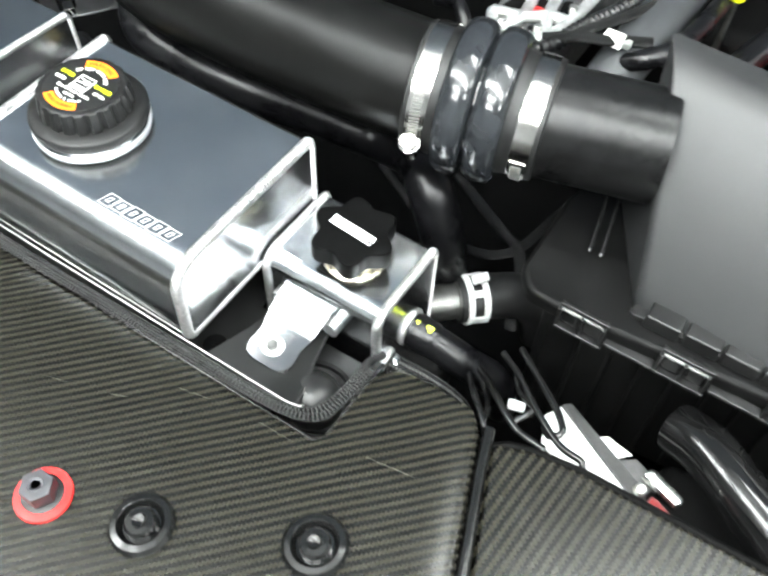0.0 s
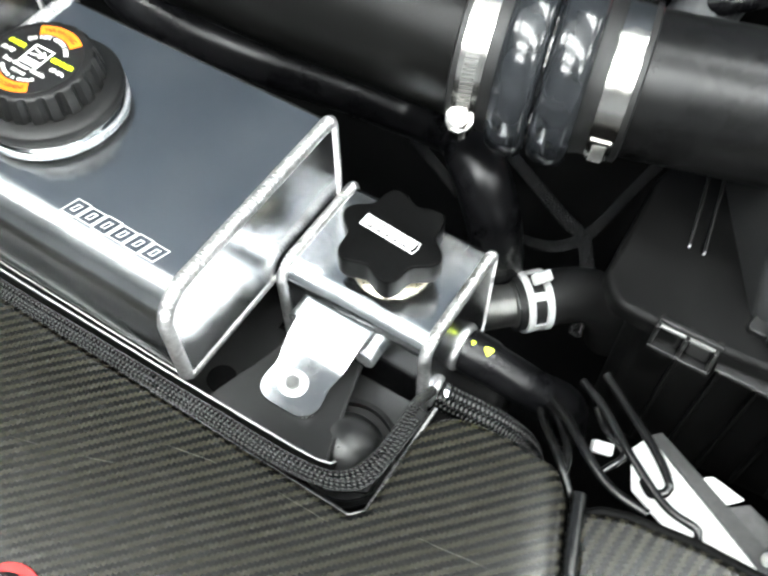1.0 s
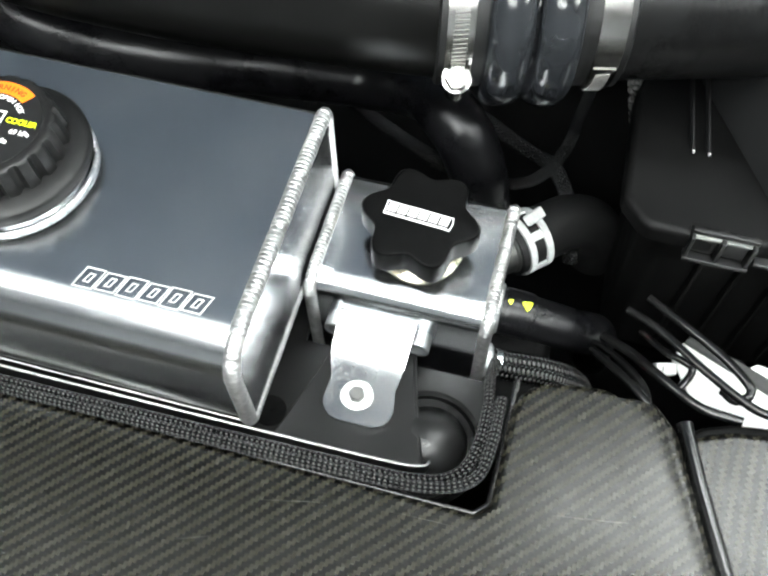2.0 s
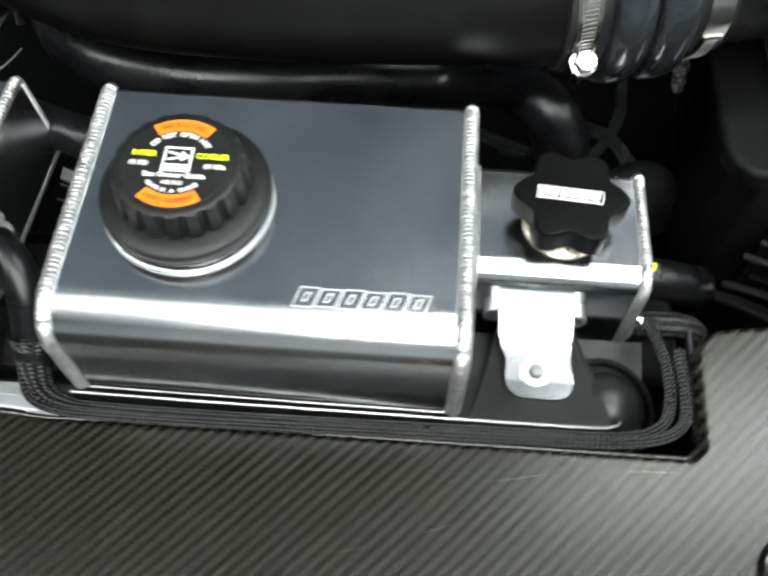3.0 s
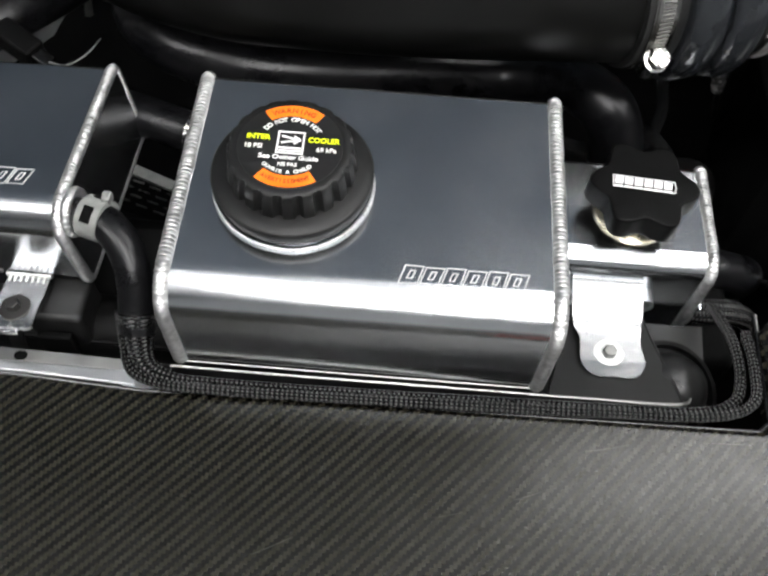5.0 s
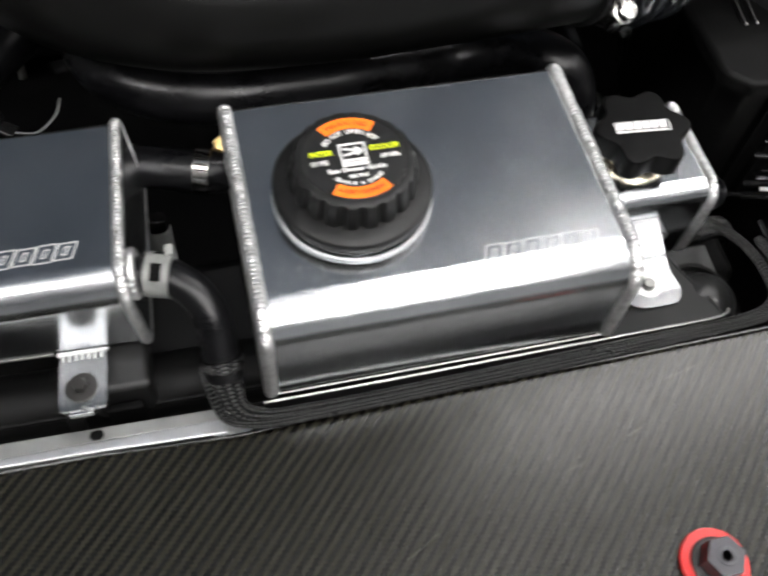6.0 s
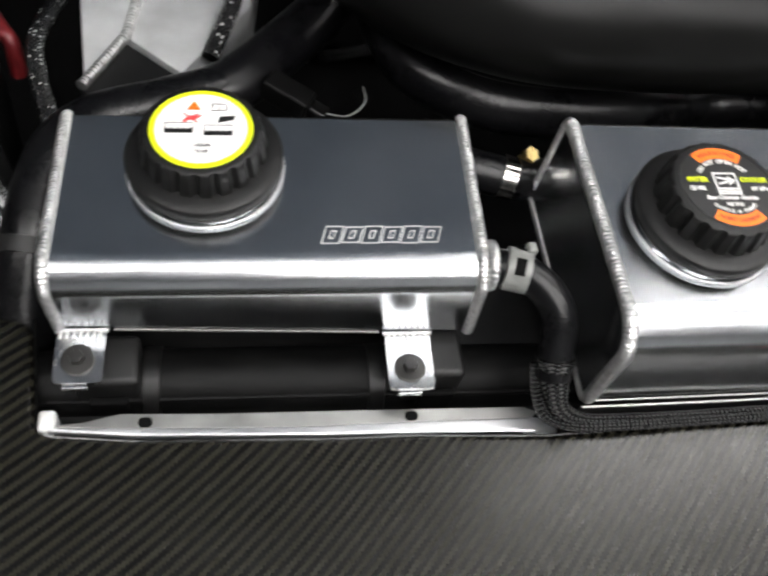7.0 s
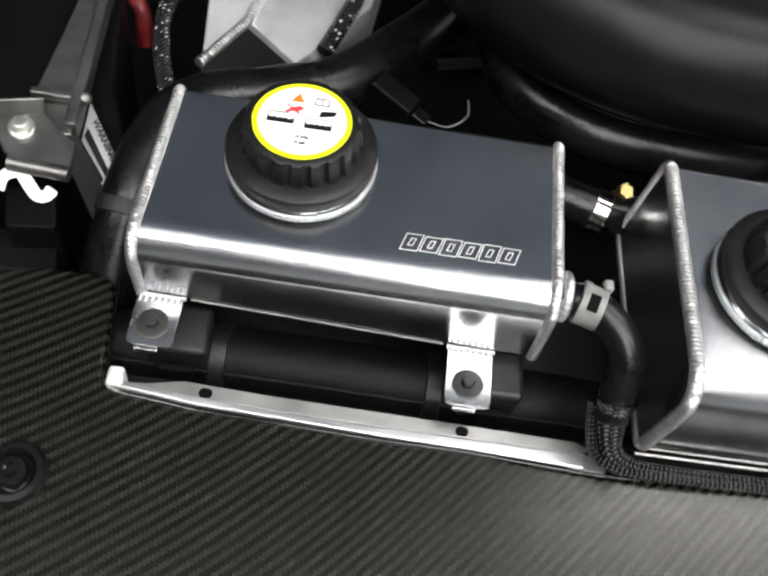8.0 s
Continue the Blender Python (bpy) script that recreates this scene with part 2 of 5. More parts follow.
def braided(name, base, thread, gauge=1.0, gloss=0.34, spec=0.4, sparse=0.5):
    """Woven sleeve: pairs of threads with paler flecked tops cross over a dark ground, laid by the length and girth of
    the hose.
    """
    m = mat_new(name, base, 0.5)
    k = Net(m)
    uv = k.n("ShaderNodeUVMap", uv_map="UVMap").outputs[0]
    s = k.n("ShaderNodeSeparateXYZ")
    k.t.links.new(uv, s.inputs[0])
    a = k.math("MULTIPLY", s.outputs[0], 10.0)
    b = k.math("MULTIPLY", s.outputs[1], 330.0 * gauge)
    p, q = k.math("ADD", a, b), k.math("SUBTRACT", a, b)
    fp, fq = k.math("FRACT", p), k.math("FRACT", q)
    over = k.math("LESS_THAN", k.math("FLOORED_MODULO", k.math("ADD", k.math("FLOOR", p), k.math("FLOOR", q)), 2.0), 0.5)
    # each thread is round across its run and bows along it
    hp = k.math("MULTIPLY", k.math("MULTIPLY", fp, k.math("SUBTRACT", 1.0, fp)), 4.0)
    hq = k.math("MULTIPLY", k.math("MULTIPLY", fq, k.math("SUBTRACT", 1.0, fq)), 4.0)
    hmix = k.n("ShaderNodeMix", data_type="FLOAT")
    k.put(hmix.inputs[0], over)
    k.put(hmix.inputs[2], k.math("MULTIPLY", k.math("POWER", hp, 0.5), hq))
    k.put(hmix.inputs[3], k.math("MULTIPLY", k.math("POWER", hq, 0.5), hp))
    h = hmix.outputs[0]
    spot = k.math("MULTIPLY", k.math("GREATER_THAN", h, 0.62), over)
    fleck = k.math("GREATER_THAN", k.noise(160, 2), sparse)
    k.put(k.b.inputs["Base Color"], k.mix(k.math("MULTIPLY", spot, fleck), base, thread))
    k.put(k.b.inputs["Roughness"], gloss)
    k.b.inputs["Specular IOR Level"].default_value = spec
    k.bump(h, 1.0, 0.0011)
    return m


BRAID = braided("braided_sleeve", (0.003, 0.003, 0.003), (0.070, 0.070, 0.068), 1.15, 0.20, 0.45, 0.30)
# pale flecks of loom and wrap: glints on black sleeves, put into the colour
LOOM = braided("loom_sleeve", (0.002, 0.002, 0.002), (0.02, 0.02, 0.02), 0.8, 0.22, 0.35, 0.58)
WRAP = braided("wrapped_sleeve", (0.0025, 0.0025, 0.0025), (0.50, 0.50, 0.49), 0.8, 0.20, 0.5, 0.58)


# ---- mesh helpers: millimetres in, metres out ----
MM = 0.001


def thing(name, label, category, group="", at=(0, 0, 0), kind=""):
    ob = new(name)
    ob.empty_display_size = 0.01
    ob.location = Vector(at) * MM
    return tagged(ob, label, category, group, kind)


def finish(bm, smooth=True, sharp=40):
    bmesh.ops.recalc_face_normals(bm, faces=bm.faces[:])
    if smooth:
        for f in bm.faces:
            f.smooth = True
        for e in bm.edges:
            if len(e.link_faces) == 2 and e.calc_face_angle(0) > radians(sharp):
                e.smooth = False
    return bm


def true_normals(bm, me, sharp):
    """Normals weighted by area, so that flat faces stay flat beside their rounded edges."""
    limit, out = math.cos(radians(sharp)), []
    for f in bm.faces:
        for v in f.verts:
            n = Vector()
            for g in v.link_faces:
                if g.normal.dot(f.normal) > limit:
                    n += g.normal * g.calc_area()
            out.append((n.normalized() if n.length > 1e-12 else f.normal)[:])
    me.normals_split_custom_set(out)


def part(name, bm, material, parent=None, label="", kind="", sharp=40):
    me = bpy.data.meshes.new(name)
    finish(bm, True, sharp)
    bm.to_mesh(me)
    if len(bm.faces) < 2500:
        bm.normal_update()
        true_normals(bm, me, sharp)
    bm.free()
    ob = new(name, me)
    for one in material if isinstance(material, (list, tuple)) else [material]:
        me.materials.append(one)
    ob.parent = parent
    return tagged(ob, label, kind=kind)


def structure(name, bm, material, label, category):
    ob = part(name, bm, material)
    return tagged(ob, label, category, kind="structure")


def box(x0, x1, y0, y1, z0, z1, bevel=0.0, seg=3, bm=None):
    own = bmesh.new()
    bmesh.ops.create_cube(own, size=1.0)
    for v in own.verts:
        v.co = Vector(((x0 + x1) / 2 + v.co.x * (x1 - x0), (y0 + y1) / 2 + v.co.y * (y1 - y0), (z0 + z1) / 2 + v.co.z * (z1 - z0))) * MM
    if bevel:
        bmesh.ops.bevel(own, geom=own.edges[:], offset=bevel * MM, segments=seg, affect="EDGES", profile=0.5)
    return merge(bm, own)


def merge(bm, own):
    if bm is None:
        return own
    me = bpy.data.meshes.new("tmp")
    own.to_mesh(me)
    own.free()
    bm.from_mesh(me)
    bpy.data.meshes.remove(me)
    return bm


def moved(bm, m):
    bmesh.ops.transform(bm, matrix=m, verts=bm.verts[:])
    return bm


def mm_pose(x, y, z, rx=0, ry=0, rz=0):
    return pose(x * MM, y * MM, z * MM, rx, ry, rz)


def prism(outline, z0, z1, bevel=0.0, seg=2, bm=None, flat=None):
    """Upright prism over a plan outline (mm); flat(x, y) adds a height to every corner."""
    own = bmesh.new()
    low = [own.verts.new(Vector((x, y, z0 + (flat(x, y) if flat else 0))) * MM) for x, y in outline]
    top = [own.verts.new(Vector((x, y, z1 + (flat(x, y) if flat else 0))) * MM) for x, y in outline]
    n = len(outline)
    face = own.faces.new(top)
    own.faces.new(low[::-1])
    for a in range(n):
        own.faces.new((low[a], low[(a + 1) % n], top[(a + 1) % n], top[a]))
    own.normal_update()
    if bevel:
        bmesh.ops.bevel(own, geom=list(face.edges), offset=bevel * MM, segments=seg, affect="EDGES", profile=0.5)
    return merge(bm, own)


def rounded(points, radii, seg=5):
    """Plan outline with rounded corners."""
    out, n = [], len(points)
    for a, (p, r) in enumerate(zip(points, radii)):
        p = Vector(p)
        u, v = (Vector(points[a - 1]) - p).normalized(), (Vector(points[(a + 1) % n]) - p).normalized()
        if r <= 0:
            out.append(tuple(p))
            continue
        half = math.acos(max(-1, min(1, u.dot(v)))) / 2
        cut = min(r / math.tan(half), 0.49 * (Vector(points[a - 1]) - p).length, 0.49 * (Vector(points[(a + 1) % n]) - p).length)
        s, e = p + u * cut, p + v * cut
        for k in range(seg + 1):
            w = k / seg
            out.append(tuple(s * (1 - w) ** 2 + p * 2 * w * (1 - w) + e * w * w))
    return out


def smooth_path(points, step=4.0):
    """Catmull-Rom through the points, in even small steps (mm)."""
    pts = [Vector(p) for p in points]
    ext = [2 * pts[0] - pts[1]] + pts + [2 * pts[-1] - pts[-2]]
    out = []
    for a in range(len(pts) - 1):
        p0, p1, p2, p3 = ext[a : a + 4]
        n = max(2, int((p2 - p1).length / step))
        for k in range(n):
            t = k / n
            out.append(0.5 * (2 * p1 + (p2 - p0) * t + (2 * p0 - 5 * p1 + 4 * p2 - p3) * t * t + (3 * p1 - p0 - 3 * p2 + p3) * t**3))
    return out + [pts[-1]]


def sweep(points, radius, seg=20, bm=None, closed=False, caps=True, flatten=None):
    """A tube along points (mm). radius: a number, or a function of (share of length, length in mm)."""
    own = bmesh.new()
    uv = own.loops.layers.uv.new("UVMap")
    pts = [Vector(p) for p in points]
    n = len(pts)
    tang = []
    for a in range(n):
        d = pts[(a + 1) % n] - pts[a - 1] if closed else pts[min(a + 1, n - 1)] - pts[max(a - 1, 0)]
        tang.append(d.normalized())
    up = Vector((0, 0, 1)) if abs(tang[0].z) < 0.9 else Vector((0, 1, 0))
    side = tang[0].cross(up).normalized()
    rings, runs, run = [], [], 0.0
    total = sum((pts[a + 1] - pts[a]).length for a in range(n - 1)) or 1.0
    for a in range(n):
        if a:
            run += (pts[a] - pts[a - 1]).length
            side = (side - tang[a] * side.dot(tang[a])).normalized()
        up = side.cross(tang[a])
        r = radius(run / total, run) if callable(radius) else radius
        rx, ry = (r, r) if flatten is None else (r * flatten[0], r * flatten[1])
        rings.append([own.verts.new((pts[a] + side * (rx * math.cos(2 * math.pi * k / seg)) + up * (ry * math.sin(2 * math.pi * k / seg))) * MM) for k in range(seg)])
        runs.append(run)
    for a in range(n if closed else n - 1):
        b = (a + 1) % n
        for k in range(seg):
            f = own.faces.new((rings[a][k], rings[a][(k + 1) % seg], rings[b][(k + 1) % seg], rings[b][k]))
            ends = runs[b] if b else run + (pts[0] - pts[-1]).length
            for loop, (x, y) in zip(f.loops, ((k, runs[a]), (k + 1, runs[a]), (k + 1, ends), (k, ends))):
                loop[uv].uv = (x / seg, y * MM)
    if caps and not closed:
        own.faces.new(rings[0][::-1])
        own.faces.new(rings[-1])
    return merge(bm, own)


def hose(points, radius, seg=20, step=4.0, **more):
    return sweep(smooth_path(points, step), radius, seg, **more)


def lathe(profile, seg=48, wave=None, bm=None, at=(0, 0, 0)):
    """Turned body about z from (radius, height) pairs in mm; wave(angle, radius, height) gives another radius."""
    own = bmesh.new()
    rings = []
    for r, z in profile:
        ring = []
        for k in range(seg):
            a = 2 * math.pi * k / seg
            rr = wave(a, r, z) if wave else r
            ring.append(own.verts.new(Vector((at[0] + rr * math.cos(a), at[1] + rr * math.sin(a), at[2] + z)) * MM))
        rings.append(ring)
    for a in range(len(rings) - 1):
        for k in range(seg):
            own.faces.new((rings[a][k], rings[a][(k + 1) % seg], rings[a + 1][(k + 1) % seg], rings[a + 1][k]))
    own.faces.new(rings[0][::-1])
    own.faces.new(rings[-1])
    return merge(bm, own)


def along(bm, eye, direction):
    """Turns a body built about z so that its axis points along the direction, at a place in mm."""
    q = Vector(direction).normalized().to_track_quat("Z", "Y").to_matrix().to_4x4()
    return moved(bm, Matrix.Translation(Vector(eye) * MM) @ q)


def bead(points, radius=3.6, pitch=1.8, closed=True, lump=0.15):
    """Weld bead: overlapping scales along a line."""
    rnd = random.Random(len(points))
    pts = [Vector(p) for p in points]
    if closed:
        pts = pts + [pts[0]]
    dense = []
    for a in range(len(pts) - 1):
        n = max(1, int((pts[a + 1] - pts[a]).length / 0.42))
        dense += [pts[a].lerp(pts[a + 1], k / n) for k in range(n)]
    if not closed:
        dense.append(pts[-1])
    sizes = [1 + rnd.uniform(-0.025, 0.025) for _ in range(2000)]

    def rad(_, run):
        phase = run / pitch
        return radius * sizes[int(phase) % 2000] * (1 - lump + lump * math.sqrt(max(0.0, 1 - (phase % 1.0) ** 2)) * 1.3)

    return sweep(dense, rad, 10, closed=closed)


def letters(text, size, x=0, y=0, z=0, bm=None, turn=0.0, squeeze=1.0, thick=0.25):
    """Raised letters centred at a place, lying flat (mm)."""
    cu = bpy.data.curves.new("tmp", "FONT")
    cu.body, cu.size, cu.align_x, cu.align_y = text, size * MM / 0.72, "CENTER", "CENTER"
    cu.extrude, cu.offset, cu.resolution_u = thick * MM / 2, size * MM * 0.035, 3
    ob = bpy.data.objects.new("tmp", cu)
    scene.collection.objects.link(ob)
    bpy.context.view_layer.update()
    me = bpy.data.meshes.new_from_object(ob.evaluated_get(bpy.context.evaluated_depsgraph_get()))
    bpy.data.objects.remove(ob)
    bpy.data.curves.remove(cu)
    own = bmesh.new()
    own.from_mesh(me)
    bpy.data.meshes.remove(me)
    moved(own, mm_pose(x, y, z, 0, 0, turn) @ Matrix.Diagonal((squeeze, 1, 1, 1)))
    return merge(bm, own)


def arc_letters(text, size, radius, middle, step, z, cx=0, cy=0, under=False):
    """Letters along an arc; middle and step in degrees. under: along the lower side, read from below."""
    bm = bmesh.new()
    for k, c in enumerate(text):
        if c == " ":
            continue
        off = (k - (len(text) - 1) / 2) * step
        a = middle + off if under else middle - off
        letters(c, size, cx + radius * math.cos(radians(a)), cy + radius * math.sin(radians(a)), z, bm, a + 90 if under else a - 90)
    return bm


def arc_band(r0, r1, a0, a1, z0, z1, cx=0, cy=0, n=24):
    out = [(cx + r1 * math.cos(radians(a0 + (a1 - a0) * k / n)), cy + r1 * math.sin(radians(a0 + (a1 - a0) * k / n))) for k in range(n + 1)]
    out += [(cx + r0 * math.cos(radians(a1 + (a0 - a1) * k / n)), cy + r0 * math.sin(radians(a1 + (a0 - a1) * k / n))) for k in range(n + 1)]
    return prism(out, z0, z1)


def frame_ring(outline, width, z0, z1, bm=None):
    """A flat line of some width round a convex outline."""
    own = bmesh.new()
    c = sum((Vector(p) for p in outline), Vector((0, 0))) / len(outline)
    n = len(outline)
    ins = []
    for a in range(n):
        p = Vector(outline[a])
        u, v = (p - Vector(outline[a - 1])).normalized(), (Vector(outline[(a + 1) % n]) - p).normalized()
        nu, nv = Vector((-u.y, u.x)), Vector((-v.y, v.x))
        if nu.dot(c - p) < 0:
            nu = -nu
        if nv.dot(c - p) < 0:
            nv = -nv
        d = (nu + nv).normalized()
        ins.append(p + d * (width / max(0.3, d.dot(nu))))
    rows = [[own.verts.new(Vector((q[0], q[1], z)) * MM) for q in ring] for ring, z in ((outline, z0), (outline, z1), (ins, z1), (ins, z0))]
    for r in range(4):
        for a in range(n):
            own.faces.new((rows[r][a], rows[r][(a + 1) % n], rows[(r + 1) % 4][(a + 1) % n], rows[(r + 1) % 4][a]))
    return merge(bm, own)


def hexa(r, h, bevel=0.8):
    bm = prism([(r * math.cos(radians(60 * k)), r * math.sin(radians(60 * k))) for k in range(6)], 0, h, bevel)
    return bm


# ---- the room round the car ----
def slab(x0, x1, y0, y1, z0, z1):
    return box(x0 * 1000, x1 * 1000, y0 * 1000, y1 * 1000, z0 * 1000, z1 * 1000)


FLOOR_Z, CEIL_Z, LAMP_Z = -0.80, 2.25, 1.80
structure("floor", slab(-4, 4, -4, 4, FLOOR_Z - 0.1, FLOOR_Z), FLOORMAT, "grey sealed concrete workshop floor", "floor")
structure("ceiling", slab(-4, 4, -4, 4, CEIL_Z, CEIL_Z + 0.1), CEIL, "plain pale painted workshop ceiling", "ceiling")
structure("wall_north", slab(-4, 4, 4, 4.1, FLOOR_Z, CEIL_Z), ROOM, "plain grey painted workshop wall", "wall")
structure("wall_south", slab(-4, 4, -4.1, -4, FLOOR_Z, CEIL_Z), ROOM, "plain grey painted workshop wall", "wall")
structure("wall_east", slab(4, 4.1, -4, 4, FLOOR_Z, CEIL_Z), ROOM, "plain grey painted workshop wall", "wall")
structure("wall_west", slab(-4.1, -4, -4, 4, FLOOR_Z, CEIL_Z), ROOM, "plain grey painted workshop wall", "wall")


def ceiling_light():
    lamp = thing("ceiling_light", "long white suspended fluorescent light with two open tubes", "ceiling light", "ceiling lights")
    part("frame", box(-640, 640, -40, 40, -46, 0, 8), WHITEPLASTIC, lamp)
    for y in (-105, 105):
        part("diffuser", box(-600, 600, y - 62, y + 62, -52, -20, 6), GLOW, lamp, "glowing white diffuser")
    for x in (-620, 620):
        part("end_bar", box(x - 10, x + 10, -170, 170, -54, -16, 4), WHITEPLASTIC, lamp)
        part("rod", lathe([(4, 0), (4, (CEIL_Z - LAMP_Z) * 1000), (0.4, (CEIL_Z - LAMP_Z) * 1000)], 10, at=(x * 0.8, 0, 0)), CHROME, lamp, "thin suspension rod")
    lamp.location = (0, 0, LAMP_Z)
    return lamp


# unseen lights; number and places set to brighten the carbon and tank folds
first = ceiling_light()
first.location = (0.90, 0.60, LAMP_Z)
for x, y in ((1.3, -0.6), (2.9, 0.15), (0.45, -1.88), (0.3, -1.2), (0.15, -0.52), (-1.30, -0.55), (2.7, -1.2), (2.55, 1.70)):
    copy_thing(first, pose(x, y, LAMP_Z))

# raised hood, inner lining towards the engine; unseen, its uneven outline shapes the reflections
HOOD = [(1200, 0), (1120, 900), (40, 1400), (-130, 1620), (-280, 1745), (-1020, 1745), (-1170, 1620), (-1340, 1400), (-1940, 930), (-2120, 0)]
hood = prism(rounded(HOOD, [30, 200, 200, 120, 120, 120, 120, 200, 200, 30]), -16, 0, 5)
moved(hood, pose(0, 1.262, 0.385, 180 - 48.8, 0, 0))
structure("hood", hood, HOODMAT, "raised car hood with a blue-grey underside", "hood")

# engine bay shell
structure("bay_floor", slab(-2.12, 0.80, -0.45, 1.30, -0.26, -0.25), DARK, "black underside of the engine bay", "bay floor")
structure("firewall", slab(-2.12, 0.80, 1.25, 1.30, FLOOR_Z, 0.36), DARK, "black painted firewall", "firewall")
structure("bay_side_west", slab(-2.12, -2.04, -0.45, 1.25, FLOOR_Z, 0.10), DARK, "black inner fender", "inner fender")
structure("bay_side_east", slab(0.72, 0.80, -0.45, 1.25, FLOOR_Z, 0.10), DARK, "black inner fender", "inner fender")
structure("bay_front", slab(-2.12, 0.80, -0.47, -0.45, FLOOR_Z, 0.02), DARK, "black front of the engine bay", "bay front")


# ---- carbon panels ----
def panel_z(x, y):
    return 82.0 + 0.063 * x


MAIN = rounded(
    [(-700, 70), (-372, 66), (-303, 64), (-296, -1), (-289, -6.6), (-244, -12.6), (-150, -18.6), (-97, -20.6), (-24, -26.4), (40, -26.6), (304, -30), (310, -24), (311, 40), (358, 45), (366, 30), (408, -85), (446, -180), (496, -420), (-700, -420)],
    [0, 20, 16, 3, 3, 10, 20, 20, 10, 10, 3, 3, 24, 16, 8, 0, 0, 0, 0],
)
radiator_cover = thing("radiator_cover", "woven carbon fibre radiator cover under clear lacquer", "radiator cover")
part("cover_panel", prism(MAIN, -14, 0, 4.0, 3, flat=panel_z), CARBON, radiator_cover)


def rolled_side(line, wide, drop):
    """Edge of the cover, easing out of the flat and rolling down towards the seam."""
    bm, rows = bmesh.new(), []
    for x, y, s in line:
        prof = [(u, 0.15 - drop * s * (1 - (1 - u ** 4) ** 0.25)) for u in [math.sin(math.pi / 2 * k / 14) for k in range(15)]] + [(1.0, -drop - 6), (0.0, -drop - 6)]
        rows.append([bm.verts.new(Vector((x - wide + wide * u, y - 0.09 * wide * (1 - u), panel_z(x - wide + wide * u, y) + z)) * MM) for u, z in prof])
    n = len(rows[0])
    for a, b in zip(rows, rows[1:]):
        for k in range(n):
            bm.faces.new((a[k], a[(k + 1) % n], b[(k + 1) % n], b[k]))
    bm.faces.new(rows[0])
    bm.faces.new(rows[-1][::-1])
    bmesh.ops.recalc_face_normals(bm, faces=bm.faces[:])
    return bm


EDGE = [(379, 42, 1.0), (389, 31, 1.0), (399, 4, 1.0), (432, -85, 1.0), (470, -180, 1.0), (520, -420, 1.0)]
part("rolled_side", rolled_side(EDGE, 33, 12), CARBON, radiator_cover, "rounded side edge rolling down to the seam")
rim = [(x, y, panel_z(x, y) - 5.5) for x, y in rounded([(-303, 64), (-296, -1), (-289, -6.6), (-244, -12.6), (-150, -18.6), (-97, -20.6), (-24, -26.4), (40, -26.6), (304, -30), (310, -24), (311, 40)], [0, 3, 3, 10, 20, 20, 10, 10, 3, 3, 0])]
part("edge_strip", sweep([Vector(p) + Vector((0, 0.6, 0)) for p in rim], 1.6, 8), GLOSSBLACK, radiator_cover, "black rubber strip along the opening")
SIDE = rounded([(395, 36), (418, 45), (452, 49), (700, 50), (740, -420), (530, -420), (479, -182), (441, -85)], [4, 8, 8, 0, 0, 0, 0, 0])
side_cover = thing("side_cover", "lighter carbon fibre side cover beside the seam", "side cover")
part("cover_panel", prism(SIDE, -34, -20, 4.0, 3, flat=panel_z), CARBON_SIDE, side_cover)
part("edge_roll", sweep([(x, y, panel_z(x, y) - 24) for x, y in ((396, 34), (406, 42), (418, 46), (452, 50.5), (700, 51.5))], 3.0, 10), DARK, side_cover, "black rolled rear edge")
# seam between them
seam = thing("seam_strip", "black rubber strip in the seam between carbon covers", "seal strip")
part("strip", sweep([(x, y, panel_z(x, y) - 9) for x, y in ((392, 38), (401, 10), (436, -85), (474, -180), (524, -420))], 4.0, 12), GLOSSBLACK, seam)


def push_clip(x, y, big=1.0):
    clip = thing("push_clip", "glossy black round push clip set in the carbon cover", "push clip", "push clips", (x, y, panel_z(x, y)))
    s = big
    part("rim", lathe([(19 * s, 0), (19.5 * s, 2.5), (17.5 * s, 5.5), (14 * s, 6.0), (12 * s, 4.0), (11 * s, 1.5), (0.5, 1.5)], 40), GLOSSBLACK, clip)
    part("button", lathe([(9.5 * s, 1.5), (9.5 * s, 6.0), (8 * s, 7.6), (4.5 * s, 7.8), (3.2 * s, 6.6), (0.4, 6.4)], 32), GLOSSBLACK, clip)
    clip.rotation_euler = (0, radians(-3.6), 0)
    return clip


for x, y, s in ((256, -128, 1.0), (347, -84, 1.0), (-327, -58, 0.88)):
    push_clip(x, y, s)
red_bolt = thing("hex_bolt", "dark hex bolt on a bright red washer in the carbon cover", "bolt", "", (194, -146, panel_z(194, -146)))
part("washer", lathe([(17, 0), (17.5, 1.2), (17, 2.6), (9, 2.8), (0.5, 2.8)], 40), RED, red_bolt, "bright red plastic washer")
part("flange", lathe([(12.5, 2.8), (12.5, 4.2), (11, 5.0), (0.5, 5.0)], 32), LATCHGREY, red_bolt)
part("head", merge(hexa(10.5, 17, 1.2), lathe([(5, 17), (4.6, 17.3), (0.4, 16.6)], 20)), mat_new("bolt_black", (0.05, 0.05, 0.055), 0.38, 0.6), red_bolt)
